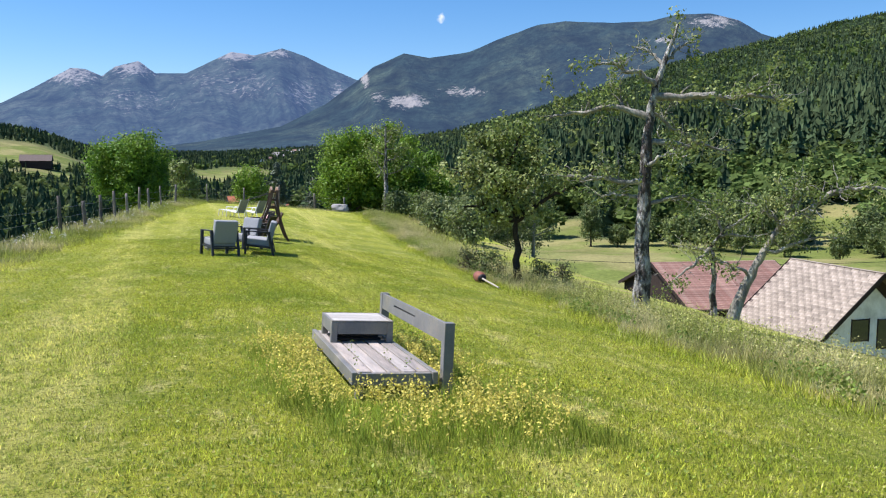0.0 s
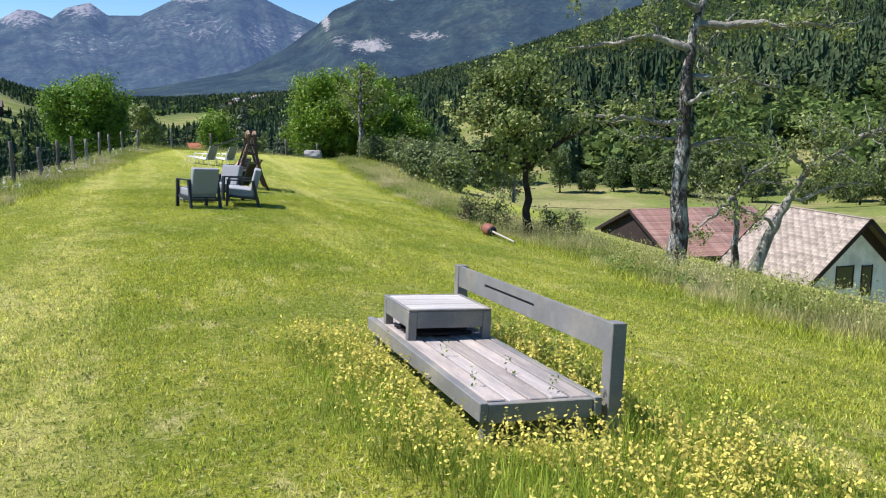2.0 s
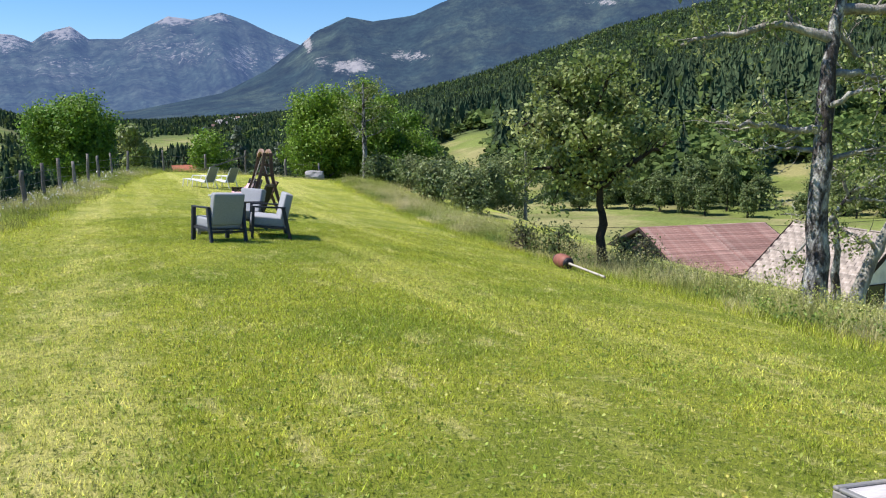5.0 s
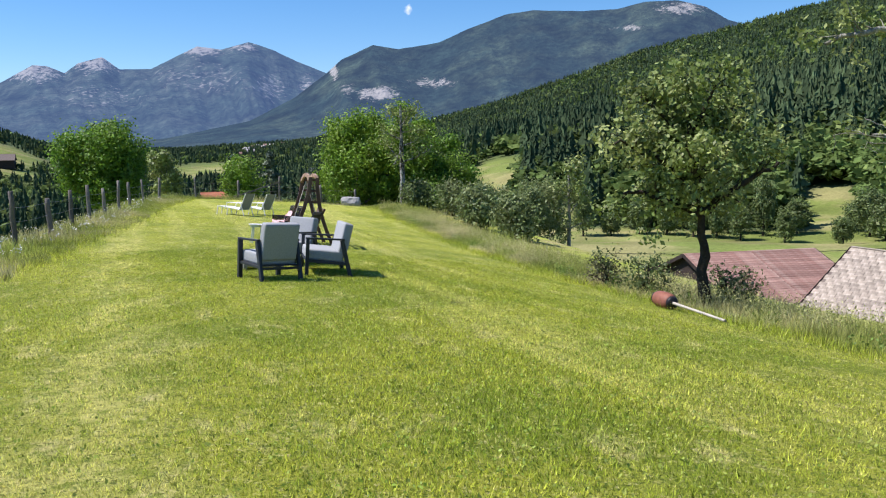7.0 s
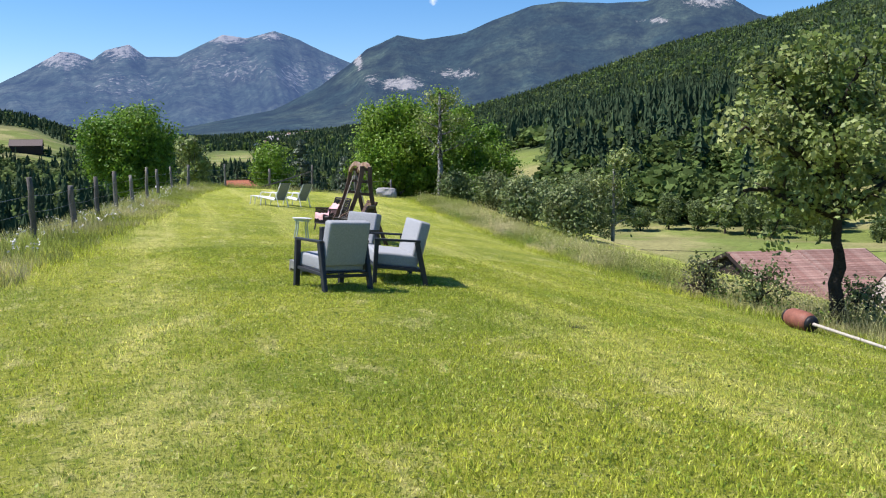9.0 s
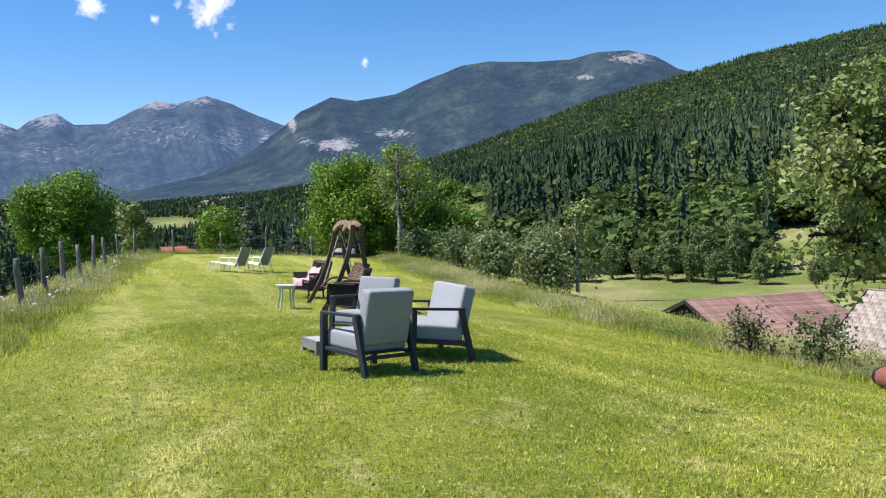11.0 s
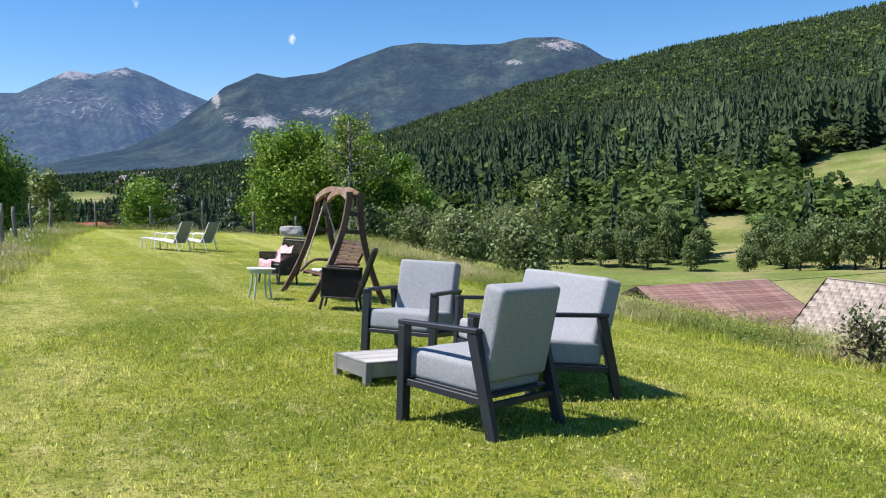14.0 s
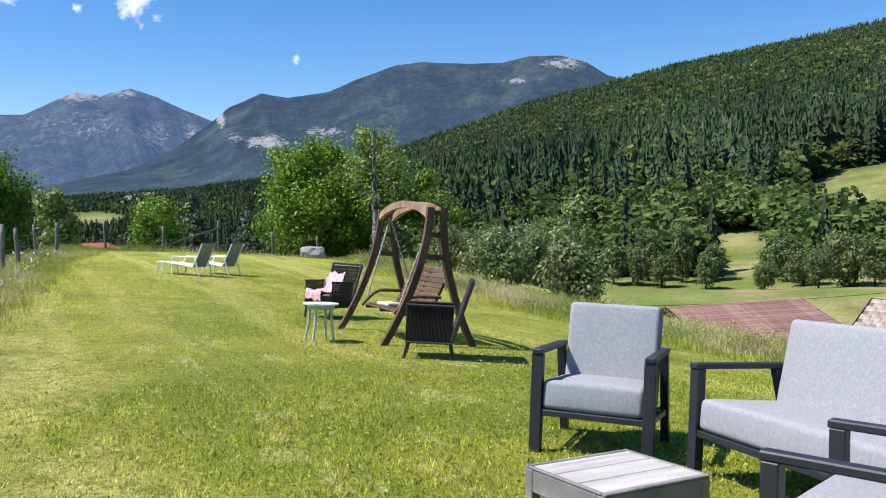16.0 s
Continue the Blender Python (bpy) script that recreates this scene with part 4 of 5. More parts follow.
M_WHITEWALL = material("white_render", (0.82, 0.81, 0.79), rough=0.95, var=0.07, scale=1, fine=30, bump=0.2, bump_dist=0.004, second=(0.62, 0.61, 0.58))
M_CONCRETE = material("grey_concrete", (0.32, 0.31, 0.30), rough=0.95, var=0.15, bump=0.2)
M_GLASS = material("dark_window_glass", (0.02, 0.025, 0.03), rough=0.05, var=0.0, bump=0.0, spec=0.8)
M_ORANGE = material("orange_roof_tiles", (0.42, 0.15, 0.08), rough=0.8, var=0.2, scale=1, fine=6, bump=0.2, bump_dist=0.02)


def gabled(name, m, length, half, eave, ridge, wallmat, roofmat, label, gable_mat, over=0.5, rows=0, piece=None, cols=0, windows=()):
    """A house along local x, with gables at both ends. eave and ridge: heights over its base. Roof pieces lie in rows on the face towards -y."""
    e = thing(name, m, label, "house" if "house" in name else "barn")
    L, W = length, half
    for s in (-1, 1):
        box_part("side_wall", (0, s * (W - 0.1), eave / 2 - 0.6), (L - 0.2, 0.2, eave + 1.2), wallmat, e, bevel=0)
        bm_ = bmesh.new()
        y1 = W - 0.203
        pts = [(-y1, -1.2), (y1, -1.2), (y1, eave - 0.05), (0, ridge - 0.25), (-y1, eave - 0.05)]
        a = [bm_.verts.new((s * L / 2, y, z)) for y, z in pts]
        b = [bm_.verts.new((s * (L / 2 - 0.2), y, z)) for y, z in pts]
        bm_.faces.new(a)
        bm_.faces.new(b[::-1])
        for k in range(5):
            bm_.faces.new((a[k], b[k], b[(k + 1) % 5], a[(k + 1) % 5]))
        bmesh.ops.recalc_face_normals(bm_, faces=bm_.faces)
        part("gable_wall", bm_, gable_mat, e)
    slope = math.atan2(ridge - eave, W)
    sl = math.hypot(W, ridge - eave) + over
    for s in (-1, 1):
        roof = new("roof")
        roof.parent = e
        mid = Vector((0, s * (W + over * math.cos(slope)) / 2, (ridge + eave - over * math.sin(slope)) / 2))
        roof.matrix_local = Matrix.Translation(mid) @ pose(0, 0, 0, -s * math.degrees(slope), 0, 0)
        box_part("boarding", (0, 0, 0.0), (L + 2 * over, sl, 0.10), M_ROOFBASE, roof, bevel=0.01)
        if s < 0 and rows:
            h = sl / rows
            w = (L + 2 * over) / cols
            bm_ = bmesh.new()
            if piece == "ridge":
                # sheets cut short: dark boarding in the gaps stands for shade between ribs
                box(bm_, (0, 0, 0), (w * 0.998, h * 0.76, 0.10), (9, 0, 0), 0)
            else:
                box(bm_, (0, 0, 0), (w * 0.95, h * 1.1, 0.03), (5, 0, 0), 0)
            proto = part("roof_sheet" if piece == "ridge" else "shingle", bm_, roofmat, roof)
            g = np.random.RandomState(7)
            for r in range(rows):
                for c in range(cols):
                    ob = proto if r == 0 and c == 0 else new(proto.name.split(".")[0], proto.data)
                    ob.parent = roof
                    ob.matrix_local = pose(-L / 2 - over + (c + 0.5 + (0.5 if r % 2 and piece != "ridge" and c < cols - 1 else 0)) * w, sl / 2 - (r + 0.5) * h, 0.075 + g.uniform(0, 0.012), g.uniform(-0.6, 0.6), 0, g.uniform(-0.6, 0.6))
        else:
            box_part("covering", (0, 0, 0.07), (L + 2 * over + 0.04, sl + 0.04, 0.035), roofmat, roof, bevel=0.01)
        for sx in (-1, 1):
            box_part("verge_board", (sx * (L / 2 + over + 0.03), 0, -0.02), (0.05, sl, 0.34), M_DARKWOOD, roof, bevel=0.005)
    box_part("ridge_cap", (0, 0, ridge + 0.10), (L + 2 * over + 0.05, 0.30, 0.06), roofmat, e, bevel=0.02)
    if name == "house":
        # dark bands on the gable stand in for the overhang's shadow and dark soffit
        for s in (-1, 1):
            box_part("gable_boards", (L / 2 + 0.04, s * W / 2, (ridge + eave) / 2 - 0.52), (0.05, math.hypot(W, ridge - eave) * 0.97, 0.75), M_DARKWOOD, e, rot=(-s * math.degrees(slope), 0, 0), label="dark brown band standing in for verge shadow and soffit")
    for (sx, y, z, w, h) in windows:
        win = new("window")
        win.parent = e
        win.matrix_local = pose(sx * (L / 2 + 0.01), y, z)
        box_part("pane", (0, 0, 0), (0.03, w, h), M_GLASS, win, bevel=0)
        for k in (-1, 1):
            box_part("frame", (sx * 0.02, k * w / 2, 0), (0.07, 0.08, h + 0.16), M_DARKWOOD, win)
            box_part("frame", (sx * 0.02, 0, k * h / 2), (0.07, w - 0.085, 0.08), M_DARKWOOD, win)
    return e


gabled("barn", pose(27.77, 84.29, -14.9, 0, 0, 8.0), 12.5, 8.8, 3.25, 6.35, M_DARKWOOD, M_REDROOF, "low dark barn with a faded red ribbed metal roof", M_DARKWOOD, 0.45, 24, "ridge", 2)
gabled("house", pose(30.77, 64.40, -14.2, 0, 0, -72.9), 8.0, 5.6, 2.95, 7.75, M_WHITEWALL, M_SHINGLE, "white house with a weathered shingle roof below the bank", M_WHITEWALL, 0.95, 22, "shingle", 13,
       windows=((1, -1.1, 3.5, 1.6, 1.6), (1, 1.0, 3.1, 1.0, 2.2)))


def far_house(x, y, turn, length, half, eave, ridge, label, wall=None, roof=None, up=0.0):
    w = ((1, -1.2, eave * 0.55, 0.9, 1.1), (1, 1.2, eave * 0.55, 0.9, 1.1))
    return gabled("farm_house", pose(x, y, ground_at(x, y) + up, 0, 0, turn), length, half, eave, ridge, wall or M_WHITEWALL, roof or M_ORANGE, label, wall or M_WHITEWALL, 0.6, windows=w)


far_house(-77.6, 320.7, 25, 11, 5.0, 4.2, 7.6, "white house with an orange tiled roof in the valley")
far_house(-67.0, 312.0, 5, 16, 3.4, 2.6, 4.6, "long low white building with an orange roof")
far_house(-93.7, 310.0, 60, 10, 4.6, 3.6, 6.6, "house with a dull red roof beyond the fence", roof=M_REDROOF)
far_house(15.4, 322.0, -60, 9.5, 4.2, 4.2, 7.4, "small white house with a pale brown roof among trees", roof=M_SHINGLE)
far_house(66.0, 468.0, -30, 12, 5.0, 4.6, 8.0, "dark wooden chalet on the wooded slope", wall=M_DARKWOOD, roof=M_CONCRETE, up=1.5)
far_house(-345.0, 705.0, 20, 24, 8.0, 6.0, 11.0, "large dark farm house on the far hillside", wall=M_DARKWOOD, roof=M_ROOFBASE)
for _i, (_a, _d) in enumerate([(-10.1, 1500), (-9.6, 1530), (-10.6, 1490), (-10.9, 1430), (-11.3, 1380), (-11.1, 1330), (-11.7, 1260), (-12.2, 1200), (-10.2, 1390), (-8.9, 1540)]):
    far_house(_d * math.sin(radians(_a)), _d * math.cos(radians(_a)), 37 * _i, 9 + 3 * (_i % 3), 4, 4, 7, "pale village house on the wooded slope", wall=M_WHITEWALL if _i % 3 == 1 else M_CONCRETE, roof=M_CONCRETE if _i % 3 else M_REDROOF, up=1.0)


def boulder():
    bm_ = bmesh.new()
    bmesh.ops.create_icosphere(bm_, subdivisions=3, radius=1)
    for v in bm_.verts:
        k = 1 + 0.22 * noise.noise(v.co * 1.3) + 0.08 * noise.noise(v.co * 4)
        v.co = Vector((max(-0.8, min(0.8, v.co.x)) * k * 0.75, v.co.y * k * 0.5, max(-0.6, min(0.75, v.co.z)) * k * 0.5))
    ob = tagged(part("boulder", bm_, M_CONCRETE), "pale boulder at the end of the lawn", "boulder")
    ob.matrix_world = pose(-7.6, 61.2, ground_at(-7.6, 61.2) + 0.25)


boulder()


def cable():
    a, b = np.array([-4.0, 100.0, -9.0]), np.array([75.0, 101.0, -9.4])
    t = np.linspace(0, 1, 20)[:, None]
    P = a + (b - a) * t - np.array([0, 0, 1.6]) * np.sin(math.pi * t)
    e = thing("power_line", Matrix.Identity(4), "thin dark power line strung between poles over the meadow", "power line")
    np_part("cable", *tube(P, [0.03] * 20, 5), M_BLACK, e)
    for q in (a, b):
        z = ground_at(q[0], q[1])
        np_part("pole", *tube([(q[0], q[1], z - 0.3), (q[0], q[1], (z + q[2]) / 2), (q[0], q[1], q[2] + 0.1)], [0.14, 0.12, 0.10], 8), M_POST, e)


cable()


# ---------------------------------------------------------------- trees
def leaves(centres, n, spread, size, g, flat=1.0, out=None, loose=0.5, wide=0.36):
    """n leaves round each centre: small diamonds that face away from the middle of their clump (or along out)."""
    C = np.repeat(centres, n, 0)
    k = len(C)
    o = g.normal(0, 1, (k, 3))
    C = C + o * spread * np.array([1, 1, flat])
    f = o if out is None else out
    f = f / (np.linalg.norm(f, axis=1)[:, None] + 1e-9) + g.normal(0, loose, (k, 3)) + np.array([0, 0, 0.1])
    d = np.cross(f, g.normal(0, 1, (k, 3)))
    d /= np.linalg.norm(d, axis=1)[:, None] + 1e-9
    u = np.cross(f, d)
    u /= np.linalg.norm(u, axis=1)[:, None] + 1e-9
    s = (size * g.uniform(0.6, 1.35, k))[:, None]
    V = np.stack([C - d * s * 0.6, C + u * s * wide, C + d * s * 0.6, C - u * s * wide], 1)
    return V.reshape(-1, 3), np.arange(4 * k).reshape(-1, 4)


def limb(p, d, length, r, g, curl=0.5, lift=0.1, n=7, end=0.25):
    P = [np.array(p, float)]
    d = np.array(d, float)
    d /= np.linalg.norm(d)
    for _ in range(n):
        d = d + g.normal(0, curl / n, 3) + np.array([0, 0, lift / n])
        d /= np.linalg.norm(d)
        P.append(P[-1] + d * length / n)
    P = np.array(P)
    return P, np.linspace(r, r * end, n + 1), d


def tree(name, x, y, height, r, label, category="tree", group="", seed=1, bark=None, leaf=None, lean=(0, 0), limbs=9, low=0.3, spread=0.5, lift=0.3, twigs=5, leafs=60, leaf_size=0.09, clump=0.28,
         bare=0.0, shape=None, fill=0, curl=0.8, base=None, sides=8, trunk_end=0.3):
    """A tapered trunk with limbs and twigs; leaf clumps at the twigs, and fill clumps in a crown body if shape is given (cx, cy, cz, rx, ry, rz)."""
    g = np.random.RandomState(seed)
    z = ground_at(x, y) if base is None else base
    e = thing(name, Matrix.Translation((x, y, z)), label, category, group)
    n = 12
    t = np.linspace(0, 1, n)
    T = np.stack([lean[0] * t + np.cumsum(g.normal(0, 0.012 * height / 6, n)), lean[1] * t + np.cumsum(g.normal(0, 0.012 * height / 6, n)), -0.3 + (height + 0.3) * t], 1)
    rad = r * (1 - (1 - trunk_end) * t) * (1 + 0.45 * np.exp(-t * 16)) * (1 + g.normal(0, 0.07, n))
    wood, tips = [tube(T, rad, sides + 3)], []
    for i in range(limbs):
        f = low + (0.97 - low) * (i + g.uniform(0, 0.8)) / limbs
        p = np.array([np.interp(f, t, T[:, k]) for k in range(3)])
        a = i * 2.4 + g.uniform(-0.5, 0.5)
        ln = height * spread * (1.1 - 0.55 * f) * g.uniform(0.75, 1.2)
        P, R, d = limb(p, (math.cos(a), math.sin(a), lift + g.uniform(-0.15, 0.35)), ln, r * 0.42 * (1.15 - 0.6 * f), g, curl, 0.25)
        wood.append(tube(P, R, 6))
        for k in range(twigs):
            q = g.uniform(0.3, 1.0)
            pp = np.array([np.interp(q, np.linspace(0, 1, len(P)), P[:, c]) for c in range(3)])
            dd = d + g.normal(0, 0.75, 3) + np.array([0, 0, 0.25])
            P2, R2, _ = limb(pp, dd, ln * g.uniform(0.22, 0.45), max(0.012, R[-1] * 0.8), g, 0.9, 0.2, 5, 0.3)
            wood.append(tube(P2, R2, 4))
            if g.uniform() > bare:
                tips += [P2[-1], P2[3], P2[2] + g.normal(0, 0.1, 3)]
        if g.uniform() > bare:
            tips.append(P[-1])
    np_part("trunk", *joined(wood), bark or M_BARK, e, smooth=True)
    tips = np.array(tips) if tips else np.zeros((0, 3))
    if shape:
        cx, cy, cz, rx, ry, rz = shape
        q = g.normal(0, 1, (fill, 3))
        q /= np.linalg.norm(q, axis=1)[:, None]
        lump = 1 + 0.16 * np.sin(q[:, 0] * 5 + seed) + 0.13 * np.sin(q[:, 1] * 6 + 2 * seed) + 0.12 * np.sin(q[:, 2] * 7 + seed)
        q = q * (g.uniform(0.35, 1.0, fill) ** 0.45 * lump)[:, None] * np.array([rx, ry, rz]) + np.array([cx, cy, cz])
        tips = np.concatenate([tips, q])
    if len(tips):
        np_part("crown", *leaves(tips, leafs, clump, leaf_size, g), leaf or M_LEAF_PEAR, e)
    return e


def deck_weeds():
    g = np.random.RandomState(15)
    C = np.array([[x, y, 0.232 + 0.02 * k] for x, y in ((-0.12, -0.05), (0.10, -0.55), (0.18, -0.95), (-0.20, -0.75)) for k in range(5)])
    V, F = leaves(C, 3, 0.016, 0.017, g)
    ob = tagged(new("deck_weeds", mesh_np("deck_weeds", V, F, M_HERB)), "small weeds growing up between the bench boards", "weeds", kind="stuff")
    ob.matrix_world = _bench


deck_weeds()


# the old sparse pear tree, and the two leaning trunks beside it
def limbed_tree(name, x, y, trunk, r, branches, label, seed, bark, leaf, leafs=30, leaf_size=0.07, clump=0.16, twigs=9, bare=0.2, droop=0.0, twig=0.8):
    """An old fruit tree: a knotty trunk through a few points and crooked limbs, each (height on the trunk, way dx, dy, dz, thickness, leafiness)."""
    g = np.random.RandomState(seed)
    e = thing(name, Matrix.Translation((x, y, ground_at(x, y))), label, "tree")
    q = np.array(trunk, float)
    t = np.linspace(0, 1, 18)
    k = np.linspace(0, 1, len(q))
    T = np.stack([np.interp(t, k, q[:, c]) for c in range(3)], 1)
    T[1:-1, :2] += g.normal(0, 0.022, (16, 2))
    T[0, 2] -= 0.3
    rad = r * (1 - 0.86 * t) * (1 + 0.30 * np.exp(-t * 14)) * (1 + g.normal(0, 0.09, 18))
    wood, arms, tips = [tube(T, rad, 12)], [], []
    for (h, dx, dy, dz, thick, leafy) in branches:
        n = 13
        u = np.linspace(0, 1, n)[:, None]
        p = np.array([np.interp(h, T[:, 2], T[:, 0]), np.interp(h, T[:, 2], T[:, 1]), h])
        ln = math.sqrt(dx * dx + dy * dy + dz * dz)
        bow = np.array([0, 0, 1.0]) * (4 * u * (1 - u)) * ln * (0.08 - droop)
        wob = np.cumsum(g.normal(0, 0.026 * ln ** 0.7, (n, 3)), 0) * np.array([1, 1, 1.1])
        P = p + np.array([dx, dy, dz]) * u + bow + wob - wob[0]
        R = np.linspace(thick, thick * 0.28, n) * (1 + g.normal(0, 0.10, n))
        arms.append(tube(P, R * 1.2, 7))
        for _ in range(int(twigs * ln)):
            m = int(g.uniform(0.22, 1.0) * (n - 1))
            w = (P[min(m + 1, n - 1)] - P[m - 1])
            w = w / (np.linalg.norm(w) + 1e-9) * 0.5 + g.normal(0, 0.65, 3) + np.array([0, 0, 0.22])
            Q, S, _d = limb(P[m], w, twig * g.uniform(0.4, 1.15), max(0.011, R[m] * 0.42), g, 1.5, 0.1, 6, 0.3)
            arms.append(tube(Q, S, 5))
            for c in (3, 6):
                Q2, S2, _d = limb(Q[c], g.normal(0, 1, 3), twig * g.uniform(0.18, 0.42), 0.008, g, 1.2, 0.2, 3, 0.4)
                arms.append(tube(Q2, S2, 3))
                if g.uniform() < leafy and g.uniform() > bare:
                    tips += [Q2[-1], Q2[2], Q[c]]
    np_part("trunk", *joined(wood), bark, e, smooth=True)
    tagged(np_part("branching", *joined(arms), M_BARKPALE if bark is M_BARK else bark, e, "crooked limbs and twigs", True), kind="stuff")
    np_part("crown", *leaves(np.array(tips), leafs, clump, leaf_size, g), leaf, e)
    return e


limbed_tree("old_pear_tree", 4.77, 19.75, [(0, 0, 0), (0.02, 0, 2.2), (0.10, 0, 4.6), (0.30, 0, 5.7), (0.75, 0.1, 6.95)], 0.205,
            [(4.75, -2.35, 0.5, -0.15, 0.075, 0.5), (5.25, 3.1, -0.4, -0.05, 0.08, 0.55), (5.5, -1.55, -0.3, 0.55, 0.06, 0.35), (3.2, -1.75, 0.3, 0.25, 0.07, 0.55), (4.15, 1.9, 0.4, -0.35, 0.06, 0.5),
             (2.65, 1.35, -0.3, 0.05, 0.05, 0.6), (6.0, -0.7, 0.4, 0.55, 0.045, 0.3), (6.1, 0.9, 0.3, 0.4, 0.04, 0.3), (2.9, -1.0, 0.8, -0.1, 0.045, 0.7), (4.9, 1.3, 0.9, -0.6, 0.045, 0.7), (3.6, 0.4, -1.2, 0.3, 0.045, 0.5)],
            "tall old pear tree with lichen-grey bark and sparse leaves", 5, M_BARK, M_LEAF_PEAR, 15, 0.078, 0.10, 7, 0.1)
limbed_tree("leaning_pear_tree", 9.15, 26.0, [(0, 0, 0), (0.75, 0.1, 1.6), (1.55, 0.2, 3.0), (2.0, 0.2, 3.7)], 0.185,
            [(2.9, 2.9, -0.3, 1.0, 0.11, 0.35), (3.0, -1.2, 0.2, 0.6, 0.07, 0.7), (2.2, 2.0, -0.5, 0.2, 0.06, 0.5), (3.4, 0.9, 0.5, 1.2, 0.06, 0.9), (3.3, -0.5, -0.4, 1.2, 0.06, 0.9), (2.7, 0.7, -0.9, 0.9, 0.05, 0.9), (1.4, -1.5, -0.2, 0.6, 0.05, 0.4)],
            "leaning old pear tree with a pale cut trunk", 11, M_BARKPALE, M_LEAF_PEAR, 12, 0.085, 0.13, 7, 0.15)
limbed_tree("crooked_pear_tree", 8.45, 25.6, [(0, 0, 0), (0.05, 0, 1.2), (-0.05, 0.1, 2.2), (0.5, 0.1, 2.9)], 0.12,
            [(2.1, -1.7, -0.2, -0.7, 0.06, 0.35), (2.5, 1.3, 0.2, 0.1, 0.05, 0.5), (2.6, -0.8, 0.3, 0.9, 0.045, 0.7), (2.7, 0.6, -0.3, 0.8, 0.04, 0.7), (1.7, -1.2, 0.4, 0.5, 0.04, 0.6)],
            "crooked thin pear tree with few leaves", 14, M_BARK, M_LEAF_PEAR, 12, 0.08, 0.13, 7, 0.25)
limbed_tree("pear_tree", 2.27, 24.56, [(0, 0, 0), (-0.05, 0, 1.2), (-0.12, 0, 2.1), (-0.35, 0.1, 3.2), (-0.4, 0.1, 4.2)], 0.125,
            [(2.0, -1.75, 0.3, 0.25, 0.08, 0.75), (2.05, 1.45, -0.2, 0.75, 0.08, 0.8), (2.5, -1.6, -0.4, 1.15, 0.06, 0.85), (2.6, 1.0, 0.4, 1.45, 0.06, 0.9), (3.0, -0.8, 0.6, 1.5, 0.05, 0.9), (3.2, 0.5, -0.5, 1.4, 0.05, 0.9),
             (2.3, -0.6, -1.5, 0.7, 0.06, 0.85), (2.4, 0.3, 1.6, 0.7, 0.06, 0.85), (3.6, 0.1, 0.1, 1.1, 0.04, 0.9), (2.8, -1.4, 0.7, 0.6, 0.045, 0.9)],
            "leafy pear tree at the edge of the lawn", 8, M_BARKDARK, M_LEAF_PEAR, 17, 0.098, 0.12, 8, 0.05)
tree("dead_topped_tree", -4.33, 63.0, 7.0, 0.22, "tall thin old tree with bare pale upper limbs", seed=21, limbs=9, low=0.45, spread=0.34, lift=0.1, twigs=6, leafs=14, leaf_size=0.14, clump=0.22, bare=0.35)
tree("bushy_tree", -7.7, 68.0, 5.6, 0.3, "bushy fresh green tree at the end of the lawn", seed=22, leaf=M_LEAF_FRESH, limbs=11, low=0.15, spread=0.62, twigs=6, leafs=72, leaf_size=0.165, clump=0.36, shape=(0, 0, 2.9, 2.5, 2.5, 2.5), fill=230)
tree("bushy_tree", -4.7, 68.5, 7.0, 0.3, "bushy green tree behind the old thin tree", seed=23, leaf=M_LEAF_FRESH, limbs=11, low=0.15, spread=0.52, twigs=6, leafs=72, leaf_size=0.165, clump=0.36, shape=(0, 0, 3.5, 2.7, 2.7, 3.0), fill=270)
tree("bushy_tree", -2.0, 67.5, 4.8, 0.25, "lower dark green tree beside the bushy tree", seed=24, leaf=M_LEAF_WALNUT, limbs=9, low=0.1, spread=0.6, twigs=6, leafs=70, leaf_size=0.15, clump=0.34, shape=(0, 0, 2.3, 2.1, 2.1, 2.2), fill=150)
tree("walnut_tree", -28.4, 75.8, 7.5, 0.4, "large round dense green tree beyond the fence", seed=31, leaf=M_LEAF_WALNUT, limbs=10, low=0.3, spread=0.32, twigs=5, leafs=78, leaf_size=0.20, clump=0.42, bark=M_BARKDARK,
     shape=(0, 0, 6.3, 3.0, 3.0, 2.9), fill=480, base=-5.2)


def shrub(x, y, h, w, seed, leaf, label, name="shrub", size=0.11, n=60, leafs=34, bark=None, spread=0.55, clump=0.26):
    return tree(name, x, y, h * 0.8, 0.05, label, "shrub", "bank shrubs", seed, bark or M_BARKDARK, leaf, limbs=10, low=0.05, spread=spread, lift=0.9, twigs=5, leafs=leafs, leaf_size=size, clump=clump, bare=0.15, curl=1.3,
                shape=(0, 0, h * 0.52, w * 0.85, w * 0.85, h * 0.42), fill=n, sides=5)


_g = np.random.RandomState(12)
for i, (x, y, top, w) in enumerate([(-3.4, 62.5, -2.0, 1.6), (-1.2, 60.0, -2.2, 1.8), (0.6, 58.0, -2.0, 1.9), (2.2, 60.0, -1.6, 1.8), (4.0, 64.0, -0.8, 1.8), (5.2, 66.0, -0.2, 1.9),
                                    (2.6, 71.0, -0.6, 2.0), (7.0, 73.0, 0.2, 2.0), (-0.8, 70.0, -1.2, 2.0), (1.4, 48.0, -2.6, 1.3), (-0.4, 52.0, -2.6, 1.3)]):
    shrub(x, y, max(2.0, top - 0.6 - ground_at(x, y)), w * 0.92, 60 + i, M_LEAF_GREY, "grey-green fruit tree below the bank", "fruit_tree", 0.15, 30, 30, M_BARKPALE, 0.62, 0.25)
